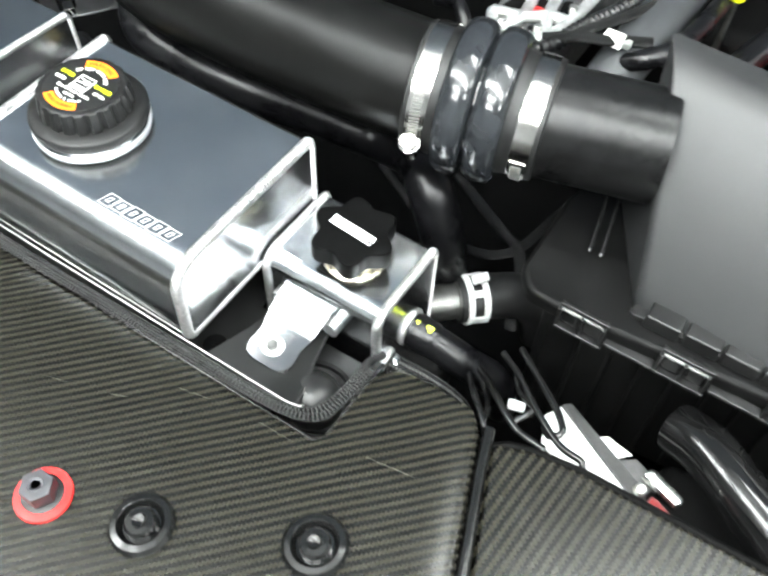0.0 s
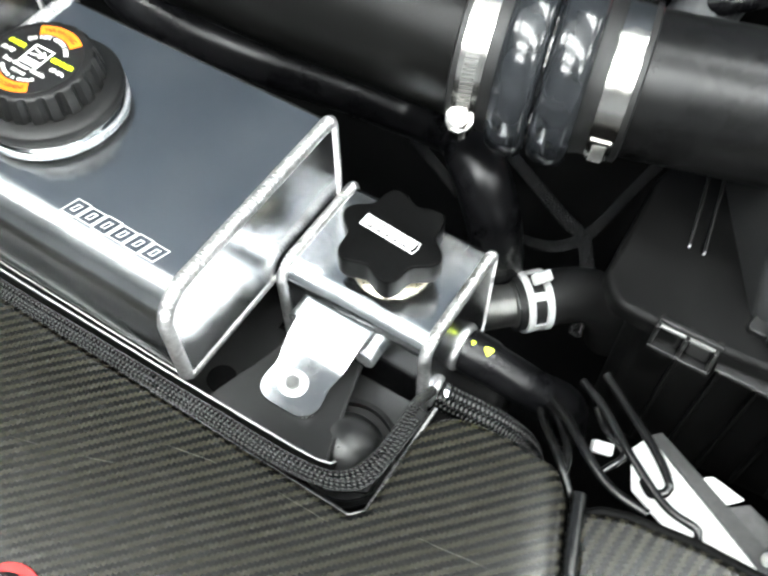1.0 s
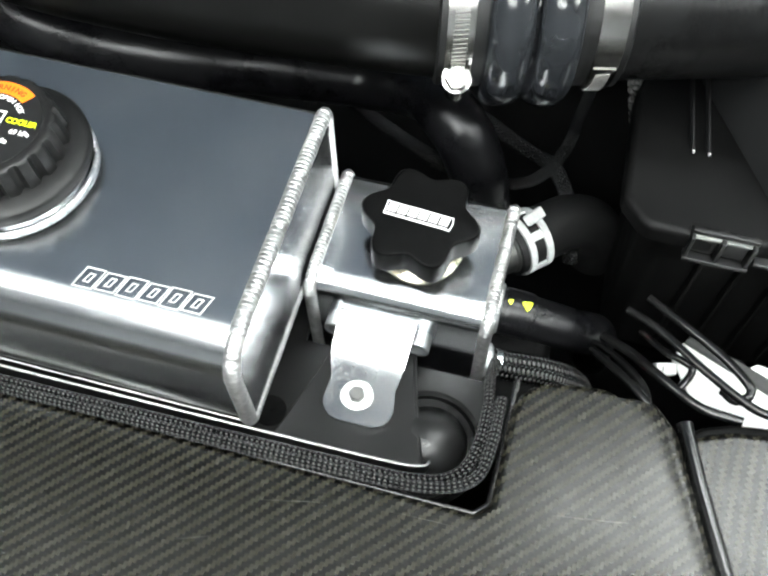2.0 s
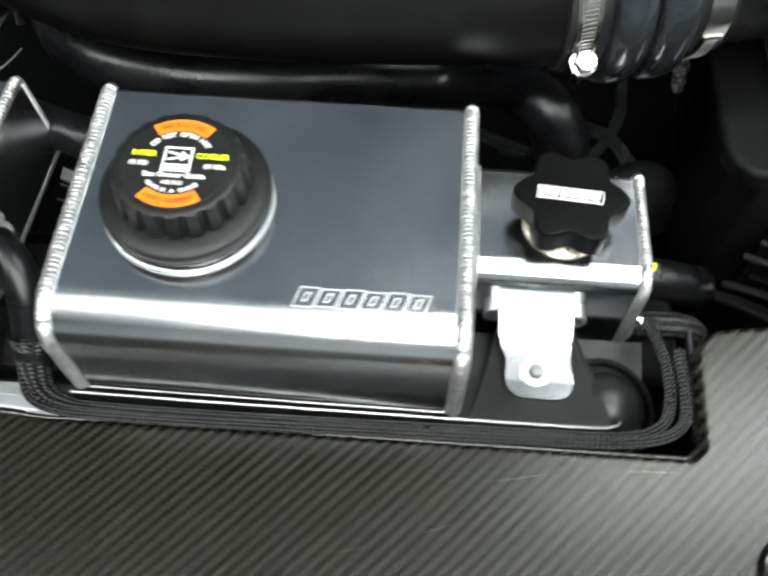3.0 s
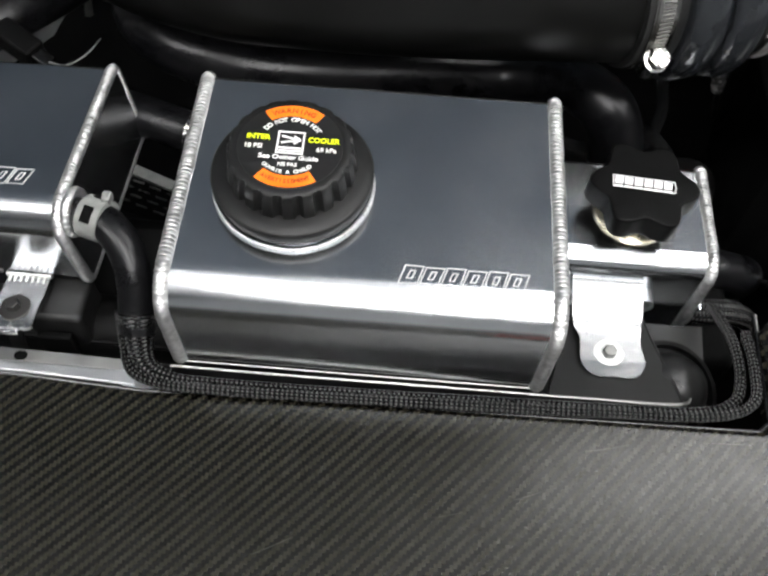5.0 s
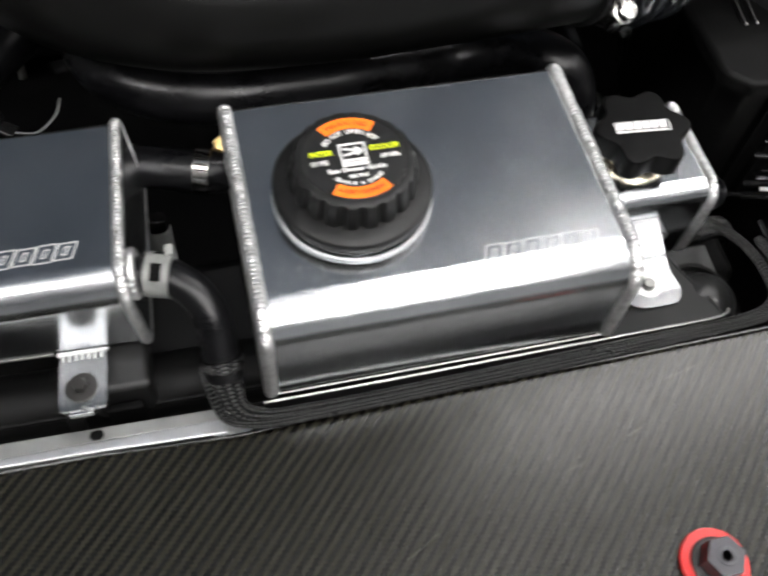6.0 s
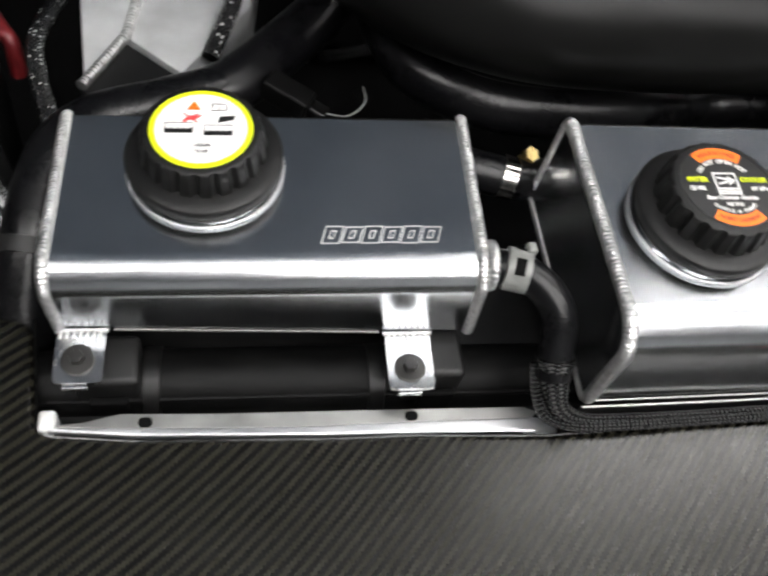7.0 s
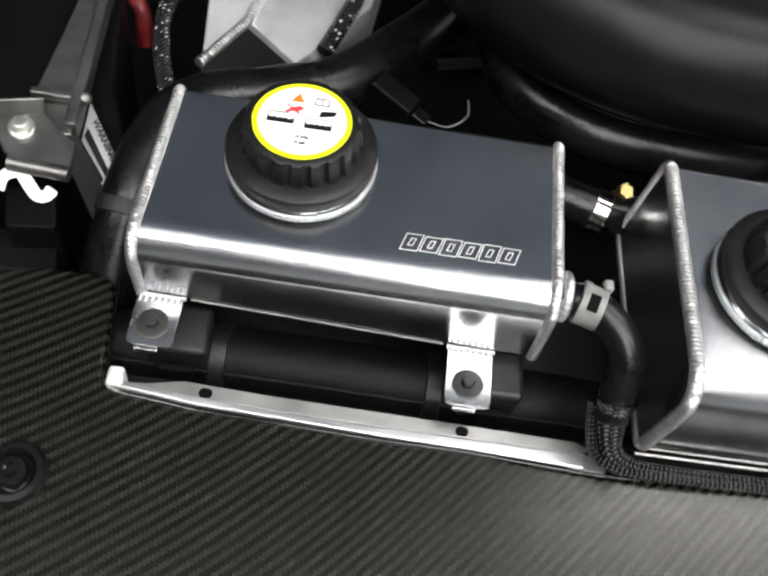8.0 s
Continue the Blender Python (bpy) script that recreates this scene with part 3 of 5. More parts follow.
for k, (x0, y0, x1, y1, w) in enumerate(((174, -75, 192, -69, 0.13), (133, -86.5, 153, -82, 0.08), (47, -110, 68, -100, 0.14), (206, -48, 236, -42.5, 0.10), (269, -38.7, 299, -38.6, 0.10), (338, -22.6, 374, -18.3, 0.16))):
    scratch = thing("scratch", "pale fine scratches in the lacquer of the carbon cover", "scratch", "scratches", (x0, y0, panel_z(x0, y0) + 0.1))
    dx, dy = x1 - x0, y1 - y0
    for k in range(4):
        s, e, o = k * 0.17, 0.46 + k * 0.18, (k - 1.5) * 0.55 * w
        pts = [(dx * q - dy * o * 0.05, dy * (q ** 1.12) + dx * o * 0.05, dx * q * 0.063) for q in (s, (s + e) / 2, e)]
        part("line", sweep(smooth_path(pts, 2), lambda u, _, w=w: w * 0.34 * (0.15 + math.sin(math.pi * min(0.98, u + 0.02))), 5), GALV, scratch)



# ---- tanks ----
def tank_profile(depth, height, r_front, r_back):
    """Outline in the plane across the tank: y back to front (negative), z downwards from the top; the front fold eases in like an ellipse."""
    a, b = r_front * 0.92, r_front * 0.84
    low = rounded([(0, 0), (0, -height), (-depth, -height), (-depth, -b)], [r_back, 4, 5, 0], 10)
    fold_line = [(-depth + a * (1 - math.cos(t)), -b * (1 - math.sin(t))) for t in [math.pi / 2 * k / 20 for k in range(1, 21)]]
    return low + fold_line


def tank_shell(tank, length, depth, height, r_front, r_back, bead_r=3.4, far=None):
    """Folded shell, end plates and their weld beads; far: the height at the far end where it differs."""
    ends = [tank_profile(depth, h, r_front, r_back) for h in (height, far or height)]
    bm = bmesh.new()
    rows = [[bm.verts.new(Vector((x, y, z)) * MM) for y, z in prof] for x, prof in zip((0, length), ends)]
    n = len(ends[0])
    for a in range(n):
        bm.faces.new((rows[0][a], rows[0][(a + 1) % n], rows[1][(a + 1) % n], rows[1][a]))
    bm.faces.new(rows[0][::-1])
    bm.faces.new(rows[1])
    part("shell", bm, ALU, tank, "folded brushed aluminium shell")
    for x, s, prof, high in ((0, -1, ends[0], height), (length, 1, ends[1], far or height)):
        plate = bmesh.new()
        ins = [(y * 0.985 - 0.0075 * depth, z * 0.985 - 0.0075 * high) for y, z in prof]
        a = [plate.verts.new(Vector((x, y, z)) * MM) for y, z in ins]
        b = [plate.verts.new(Vector((x + s * 5.0, y, z)) * MM) for y, z in ins]
        for k in range(n):
            plate.faces.new((a[k], a[(k + 1) % n], b[(k + 1) % n], b[k]))
        plate.faces.new(b)
        plate.faces.new(a[::-1])
        part("end_plate", plate, ALU_PLATE, tank, "flat aluminium end plate")
        line = [(x + s * 2.4, y * 0.99 - 0.005 * depth, z * 0.99 - 0.005 * high) for y, z in prof]
        part("weld_bead", bead(line, bead_r * 1.08, 2.5, True, 0.17), WELD, tank, "rippled bright weld bead")


def etched_logo(tank, x0, y0, w, h, slant=3.2, z=0.15):
    """Plain maker's mark: six slanting cells in outline, not lettered."""
    cell = w / 6
    bm = bmesh.new()
    for k in range(6):
        a, b = x0 + k * cell + 0.35, x0 + (k + 1) * cell - 0.35
        drop = 0.0 if k % 2 == 0 else 0.5
        o = [(a, y0 + drop), (b, y0 + drop), (b + slant, y0 + h - drop), (a + slant, y0 + h - drop)]
        frame_ring(o, 0.62, 0, z, bm)
        m = cell * 0.32
        i = [(a + m + 0.6, y0 + h * 0.28), (b - m + 0.6, y0 + h * 0.28), (b - m + slant - 0.6, y0 + h * 0.74), (a + m + slant - 0.6, y0 + h * 0.74)]
        frame_ring(i, 0.6, 0, z, bm)
    part("etched_mark", bm, ETCH, tank, "pale etched maker's mark of slanting cells")


def cap_body(tank, cx, cy, label):
    """Filler neck with its weld, and the fluted black cap on its wide skirt."""
    part("filler_neck", lathe([(36.5, 0), (36.5, 5.0), (35, 5.6), (30, 5.6)], 64, at=(cx, cy, 0)), ALU_PLATE, tank, "turned aluminium filler neck")
    rnd = random.Random(int(cx))
    swell = [rnd.uniform(-0.5, 0.5) for _ in range(12)]
    ring = [(cx + (40.1 + swell[k // 8 % 12] * 0.6) * math.cos(a), cy + (40.1 + swell[k // 8 % 12] * 0.6) * math.sin(a), 0.8) for k, a in enumerate([2 * math.pi * k / 96 for k in range(96)])]
    part("weld_bead", bead(ring, 1.25, 2.9, True, 0.34), ALU_SHEET, tank, "rippled weld bead round the neck")
    skirt = [(36, 4.6), (40.2, 5.2), (40.8, 6.8), (40.2, 7.4), (40.8, 8.0), (40.8, 11.4), (39.6, 13.0), (36, 14.2), (31, 15.0), (0.5, 15.0)]
    cap = part("cap", lathe(skirt, 96, at=(cx, cy, 0)), CAPBLACK, tank, label)

    def flutes(a, r, z):
        """Rounded lands with narrower hollows between them, running out under the rim."""
        if r < 24 or z > 30.15:
            return r
        w = (a * 20 / (2 * math.pi)) % 1.0
        deep = 0.0 if w < 0.52 else math.sin(math.pi * (w - 0.52) / 0.48)
        return r - 2.3 * deep * min(1.0, max(0.0, (30.2 - z) / 2.0))

    grip = [(32.2, 14.8), (32.4, 16.0), (31.8, 20), (31.0, 26.0), (30.6, 28.4), (29.8, 29.5), (28.4, 30.1), (26.6, 30.2), (0.5, 30.2)]
    part("grip", lathe(grip, 200, flutes, at=(cx, cy, 0)), CAPBLACK, cap, "fluted grip of the cap")
    return cap


def disc(r, z0, z1, cx, cy):
    return lathe([(r, z0), (r, z1 - 0.1), (r - 0.15, z1), (0.4, z1)], 64, at=(cx, cy, 0))


# intercooler tank
tank_a = thing("coolant_tank", "large brushed aluminium coolant tank with a black ribbed cap", "tank", "coolant tanks", (-1, 131, 160))
tank_shell(tank_a, 187, 143, 70, 23, 5, 3.6)
part("hem", sweep([(1, -143.6, -68.6), (60, -143.7, -68.7), (120, -143.7, -68.7), (186, -143.6, -68.6)], 0.6, 8), ALU_RAIL, tank_a, "bright seam along the lower edge")
etched_logo(tank_a, 110, -125.0, 61.5, 10.7)
AX, AY = 54, -71.5
cap_a = cap_body(tank_a, AX, AY, "ribbed black plastic pressure cap with a warning label")
part("label", disc(25.5, 30.2, 30.6, AX, AY), BLACKPRINT, cap_a, "round black warning label")
part("orange_band", arc_band(18.2, 24.9, 54, 126, 30.6, 30.8, AX, AY), ORANGE, cap_a, "orange band of the label")
part("orange_band", arc_band(18.2, 24.9, 234, 306, 30.6, 30.8, AX, AY), ORANGE, cap_a, "orange band of the label")
part("lettering", arc_letters("WARNING", 2.9, 21.4, 90, 8.2, 30.9, AX, AY), ORANGEDARK, cap_a)
part("lettering", arc_letters("AVERTISSEMENT", 2.3, 21.6, 270, 4.9, 30.9, AX, AY, True), ORANGEDARK, cap_a)
white = arc_letters("DO NOT OPEN HOT", 2.5, 15.9, 90, 7.4, 30.8, AX, AY)
letters("10 PSI", 2.6, AX - 17.6, AY - 1.6, 30.8, white)
letters("69 kPa", 2.6, AX + 17.6, AY - 1.6, 30.8, white)
letters("See Owner Guide", 2.6, AX, AY - 7.4, 30.8, white, 0, 1.08)
letters("NE PAS", 2.1, AX, AY - 11.6, 30.8, white)
part("lettering", arc_letters("OUVRIR A CHAUD", 2.0, 16.2, 270, 6.4, 30.8, AX, AY, True), WHITE, cap_a, "white print of the label")
frame_ring([(AX - 6.6, AY - 5.2), (AX + 6.6, AY - 5.2), (AX + 6.6, AY + 8.6), (AX - 6.6, AY + 8.6)], 0.9, 30.6, 30.85, white)
for x0, y0, x1, y1 in ((-4.6, 5.6, 3.6, 3.6), (-4.6, 1.4, 3.6, 3.4), (1.4, 5.8, 4.8, 3.5), (1.4, 1.2, 4.8, 3.5), (-5.4, -1.6, 5.4, -1.6), (-5.4, -3.3, 5.4, -3.3)):
    d, s = Vector((x1 - x0, y1 - y0)).normalized() * 0.5, Vector((-(y1 - y0), x1 - x0)).normalized() * 0.5
    prism([(AX + x0 - s.x, AY + y0 - s.y), (AX + x1 - s.x, AY + y1 - s.y), (AX + x1 + s.x, AY + y1 + s.y), (AX + x0 + s.x, AY + y0 + s.y)], 30.6, 30.85, bm=white)
part("lettering", white, WHITE, cap_a, "white print of the label")
lime = letters("INTER", 3.0, AX - 15.8, AY + 4.0, 30.8)
letters("COOLER", 3.0, AX + 15.8, AY + 4.0, 30.8, lime, 0, 0.92)
part("lettering", lime, LIME, cap_a, "lime green print of the label")

# engine coolant tank, on the slope of the cover
EX = Vector((213, -10, 15.3)).normalized()
EZ = Vector((-0.0716, 0.012, 0.9974))
EZ = (EZ - EX * EZ.dot(EX)).normalized()
EY = EZ.cross(EX)
tank_b = thing("coolant_tank", "long brushed aluminium coolant tank on two welded tabs, white-labelled cap", "tank", "coolant tanks")
tank_b.matrix_world = Matrix(((EX.x, EY.x, EZ.x, -0.279), (EX.y, EY.y, EZ.y, 0.154), (EX.z, EY.z, EZ.z, 0.1315), (0, 0, 0, 1)))
tank_shell(tank_b, 214, 111, 46, 19, 5, 3.0, 58)
etched_logo(tank_b, 132.5, -89.6, 61.5, 11.2)
BX, BY = 74, -40
cap_b = cap_body(tank_b, BX, BY, "ribbed black plastic pressure cap with a white label")
part("label", disc(25.8, 30.2, 30.6, BX, BY), LIME, cap_b, "lime green rim of the label")
part("label", disc(23.0, 30.6, 30.8, BX, BY), WHITE, cap_b, "round white label")
tri = prism([(BX - 7.6, BY + 12.0), (BX - 0.6, BY + 12.0), (BX - 4.1, BY + 18.0)], 30.8, 31.0)
part("warning_triangle", tri, ORANGE, cap_b, "orange warning triangle")
marks = frame_ring([(BX + 4.5, BY + 11.5), (BX + 12.5, BY + 11.5), (BX + 12.0, BY + 16.5), (BX + 5.0, BY + 16.5)], 0.5, 30.8, 31.0)
box(BX + 8.3, BX + 8.8, BY + 11.5, BY + 16.5, 30.8, 31.0, bm=marks)
for x, y in ((-18, -3.5), (1.5, -5)):
    frame_ring([(BX + x, BY + y), (BX + x + 14, BY + y), (BX + x + 14, BY + y + 7), (BX + x, BY + y + 7)], 0.4, 30.8, 31.0, marks)
    low = [(BX + x, BY + y), (BX + x + 14, BY + y)] + [(BX + x + 14 - k * 1.0, BY + y + 2.4 + (0.9 if k % 3 else 0.0)) for k in range(15)]
    prism(low, 30.8, 31.02, bm=marks)
prism([(BX + 8, BY + 3.2), (BX + 16, BY + 5.4), (BX + 17, BY + 8.4), (BX + 9, BY + 7.6)], 30.8, 31.0, bm=marks)
letters("110 kPa", 2.0, BX + 0.5, BY - 11.5, 31.0, marks)
letters("16 psi", 2.0, BX + 0.5, BY - 15.2, 31.0, marks)
part("print", marks, BLACKPRINT, cap_b, "black pictogram print")
cross = bmesh.new()
for s in (1, -1):
    prism([(BX - 9 - 0.6, BY + 3.5 if s > 0 else BY + 9.5), (BX - 9 + 0.6, BY + 3.5 if s > 0 else BY + 9.5), (BX - 2 + 0.6, BY + 9.5 if s > 0 else BY + 3.5), (BX - 2 - 0.6, BY + 9.5 if s > 0 else BY + 3.5)], 30.8, 31.1, bm=cross)
prism([(BX - 10, BY + 4.6), (BX - 3, BY + 5.4), (BX + 0.6, BY + 8.6), (BX - 6, BY + 8.2)], 30.8, 30.95, bm=cross)
part("print", cross, REDPRINT, cap_b, "red crossed mark")


def folded_tab(parent, x, w, pts, material, label, t=3.0, end_r=5.0):
    """A strip of plate of width w, folded along (y, z) points."""
    bm = bmesh.new()
    n = len(pts)
    norm = []
    for a in range(n):
        u = Vector(pts[min(a + 1, n - 1)]) - Vector(pts[max(a - 1, 0)])
        norm.append(Vector((-u.y, u.x)).normalized())
    rows = []
    for a, (y, z) in enumerate(pts):
        cut = end_r * (1 - math.sqrt(max(0.0, 1 - (1 - (n - 1 - a) / 3.0) ** 2))) if n - 1 - a < 3 else 0.0
        o = norm[a] * t / 2
        rows.append([bm.verts.new(Vector((xx, y + s * o.x, z + s * o.y)) * MM) for xx, s in ((x - w / 2 + cut, 1), (x + w / 2 - cut, 1), (x + w / 2 - cut, -1), (x - w / 2 + cut, -1))])
    for a in range(n - 1):
        for k in range(4):
            bm.faces.new((rows[a][k], rows[a][(k + 1) % 4], rows[a + 1][(k + 1) % 4], rows[a + 1][k]))
    bm.faces.new(rows[0][::-1])
    bm.faces.new(rows[-1])
    return part("tab", bm, material, parent, label, sharp=9)


def fold(points, r_end=6.0):
    """Folded line with three close steps at its rounded end."""
    (y0, z0), (y1, z1) = points[-2], points[-1]
    d = Vector((y1 - y0, z1 - z0))
    d.normalize()
    e = Vector((y1, z1))
    return points[:-1] + [tuple(e - d * r_end), tuple(e - d * r_end * 0.42), tuple(e - d * r_end * 0.12), tuple(e)]


# tabs of the long tank and their bolts
for x, low, end, fall in ((9, -46.5, -141, 2.0), (182, -56.0, -146, -1.5)):
    folded_tab(tank_b, x, 25, fold([(-108, low - 1.0), (-112, low - 1.6), (-117, low - 1.4), (-124, low - 1.4 - fall * 0.3), (end, low - 1.4 - fall)], 5), TAB, "bolted aluminium mounting tab", 2.6, 4.0)
    part("weld_bead", bead([(x - 13.5, -111.6, low + 0.2), (x + 13.5, -111.6, low + 0.2)], 1.3, 2.4, False, 0.3), WELD, tank_b)
    for k in range(7):
        part("weld_tick", moved(box(-0.6, 0.6, -3.4, 0.6, -0.5, 1.0, 0.4), mm_pose(x - 10.5 + k * 3.4, -113.2, low + 0.5, 18, 0, -8)), ALU_CAST, tank_b, "small weld tick")
    part("tab_lip", box(x - 8, x + 5, end - 2.5, end + 1.0, low - 4.6 - fall, low - 1.4 - fall, 0.8), TAB, tank_b, "turned lip of the tab")
    spot, lean = (x - 0.5, end + 12.5, low - 0.2 - fall * 0.5), (0, -fall / 26, 1)
    bolt = part("bolt", along(lathe([(8.6, 0), (8.6, 1.0), (8.0, 1.5), (0.5, 1.7)], 36), spot, lean), mat_new("bolt_dark", (0.020, 0.019, 0.018), 0.42, 0.2), tank_b, "dark flanged hex bolt")
    part("head", along(hexa(4.0, 4.6, 0.7), (spot[0], spot[1], spot[2] + 1.4), lean), mat_new("bolt_head_dark", (0.03, 0.029, 0.028), 0.35, 0.4), bolt)
part("weld_bead", bead([(25, -110.6, -47.6), (100, -110.6, -51.8), (166, -110.6, -55.4)], 0.9, 2.4, False, 0.3), GALV, tank_b, "thin weld seam along the lower edge")

# small tank
tank_c = thing("overflow_tank", "small brushed aluminium overflow tank with a lobed black knob", "tank", "", (198, 139, 102))
tank_shell(tank_c, 90, 75, 87, 14, 5, 3.2)
part("filler_neck", lathe([(23.5, 0), (23.5, 1.6), (19.5, 3.4), (19.5, 10), (18, 11.5), (0.5, 11.5)], 48, at=(48, -36.5, 0)), WARM, tank_c, "polished filler neck")


def lobes(a, r, z):
    return r * (0.98 + 0.125 * math.cos(6 * a + 0.3)) if r > 8 else r


knob = part("knob", lathe([(24.5, 9.5), (27.6, 10.4), (28.4, 12), (28.4, 25.2), (27.6, 26.4), (26, 26.8), (0.5, 26.8)], 144, lobes, at=(47.5, -37, 0)), KNOB, tank_c, "six-lobed black anodised knob")
KX, KY = 46.5, -37.5
mark = frame_ring([(KX - 17.5, KY - 4), (KX + 17.5, KY - 4), (KX + 18.3, KY + 0.5), (KX + 17.5, KY + 4.2), (KX - 17.5, KY + 4.2)], 0.5, 26.8, 27.05)
for k in range(6):
    x = KX - 16.4 + k * 5.5
    prism([(x, KY - 1.6), (x + 4.6, KY - 1.6), (x + 5.0, KY + 3.2), (x + 0.4, KY + 3.2)], 26.8, 27.05, bm=mark)
    box(x - 0.2, x + 4.6, KY - 3.3, KY - 2.7, 26.8, 27.05, bm=mark)
moved(mark, mm_pose(KX, KY, 0, 0, 0, -4) @ mm_pose(-KX, -KY, 0))
part("printed_mark", mark, WHITE, knob, "white printed maker's mark of six bars")
def waisted_tab(parent, rows, t, material, label):
    """Plate in rows of (left x, right x, y, z) from its root to its rounded end."""
    bm, rings = bmesh.new(), []
    for k, (x0, x1, y, z) in enumerate(rows):
        p, q = rows[max(k - 1, 0)], rows[min(k + 1, len(rows) - 1)]
        n = Vector((-(q[3] - p[3]), q[2] - p[2])).normalized() * (-t / 2)
        rings.append([bm.verts.new(Vector((x, y + s * n.x, z + s * n.y)) * MM) for x, s in ((x0, 1), ((x0 + x1) / 2, 1), (x1, 1), (x1, -1), ((x0 + x1) / 2, -1), (x0, -1))])
    for a, b in zip(rings, rings[1:]):
        for k in range(6):
            bm.faces.new((a[k], a[(k + 1) % 6], b[(k + 1) % 6], b[k]))
    bm.faces.new(rings[0][::-1])
    bm.faces.new(rings[-1])
    return part("tab", bm, material, parent, label, sharp=14)


TONGUE = [(14.5, 56.5, -74, -17.6), (14.5, 56.5, -78, -18.4), (15, 56, -91, -23.4), (15.4, 55.6, -97.5, -26.0), (15.8, 55.4, -99.5, -26.7), (16.2, 55.2, -101.5, -27.1), (16.8, 55, -104, -27.3), (18.5, 54.5, -108, -27.4), (19.5, 54.0, -111, -27.4)]
for k in range(9):
    a = math.pi / 2 * k / 8
    inset = 11 * (1 - math.cos(a))
    TONGUE.append((19.0 + inset, 56.0 - inset, -123 - 11 * math.sin(a), -27.4 + 0.6 * math.sin(a)))
waisted_tab(tank_c, TONGUE, 2.6, TAB, "bright waisted aluminium mounting tab")
part("weld_bead", bead([(14.5, -75.6, -16.8), (56.5, -75.6, -16.8)], 1.2, 2.4, False, 0.3), ALU_SHEET, tank_c, "smooth weld along the root of the tab")
for x, z, side in ((61.0, -30.5, 1), (11.0, -29.0, -1)):
    curl = [(x + side * (-2.5 + 5.6 * math.sin(radians(a))), z + 5.6 * math.cos(radians(a))) for a in range(-20, 300, 16)]
    bm, rings = bmesh.new(), []
    for k, (px, pz) in enumerate(curl):
        d = Vector((px - (x - side * 2.5), pz - z)).normalized() * 1.1
        rings.append([bm.verts.new(Vector((px + s * d.x, y, pz + s * d.y)) * MM) for s, y in ((-1, -84), (1, -84), (1, -75), (-1, -75))])
    for a, b in zip(rings, rings[1:]):
        for k in range(4):
            bm.faces.new((a[k], a[(k + 1) % 4], b[(k + 1) % 4], b[k]))
    bm.faces.new(rings[0][::-1])
    bm.faces.new(rings[-1])
    part("rolled_ear", bm, ALU_SHEET, tank_c, "rolled ear at the root of the tab")
wash = part("washer", along(lathe([(8.6, 0), (8.6, 1.0), (7.8, 1.5), (0.5, 1.5)], 36), (35.5, -119.0, -27.0), (0, -0.03, 1)), CLAMPPALE, tank_c, "pale round washer")
part("bolt_head", along(lathe([(3.9, 1.3), (3.9, 4.6), (3.2, 5.6), (0.4, 5.7)], 24, lambda a, r, z: r * (1 + 0.05 * math.cos(6 * a))), (35.5, -119.0, -27.0), (0, -0.03, 1)), GALV, tank_c, "zinc bolt head")
part("strap", box(26, 43, -147, -130, -32.5, -31.0, 0.4), DARK, tank_c, "short black strap")


# ---- tray, rail, lip ----
tray = thing("tray", "black painted sheet tray below the tanks", "tray")
part("sheet", prism([(-294, 94), (0, 102), (60, 136), (188, 146), (192, 56), (300, 56), (296, -2), (276, -12), (-20, -14), (-290, -2)], -3, 0, flat=lambda x, y: 44.0 + 0.02 * x), TRAYBLACK, tray)
part("hole_ring", lathe([(9, 0), (9, 1.5), (6, 2), (0.4, 1)], 28, at=(186, 10, 47)), DARK, tray, "dark drain hole")
plate = thing("mount_plate", "black painted plate in front of the small tank", "mount plate")
part("plate", prism([(197, -12), (274, -7), (261, 34), (256, 54), (214, 54), (206, 20)], -2.5, 0, 0.8, flat=lambda x, y: 74.5 - 0.11 * (y + 9)), TRAYBLACK, plate)
part("turned_edge", sweep([(274, -7, 73.6), (268, 13, 71.6), (261, 34, 69.2), (256, 54, 67.0)], 1.1, 8), TRAYBLACK, plate, "turned edge of the plate")
lip = thing("tray_lip", "thin sheet lip with a bright polished top edge", "sheet lip")
LIPLINE = [(-8, -16.4, 91.5), (60, -16.4, 91.0), (140, -15.2, 89.0), (220, -12.5, 83.0), (270, -9.0, 76.5), (278, -4, 74.5)]
sheet = bmesh.new()
line = smooth_path(LIPLINE, 8)
rows = [[sheet.verts.new((p + Vector((0, dy, dz))) * MM) for p in line] for dy, dz in ((-0.8, -34), (-0.8, 0), (0.8, 0), (0.8, -34))]
for a in range(len(line) - 1):
    for k in range(4):
        sheet.faces.new((rows[k][a], rows[k][a + 1], rows[(k + 1) % 4][a + 1], rows[(k + 1) % 4][a]))
part("sheet", sheet, TRAYBLACK, lip)
part("edge", sweep([p + Vector((0, 0, 0.4)) for p in line], 0.8, 8), ALU_RAIL, lip, "bright bare edge")

rail = thing("rail", "bare aluminium rail with two slots below the long tank", "rail")


def rail_z(x):
    return 71.0 + 0.030 * (x + 99)


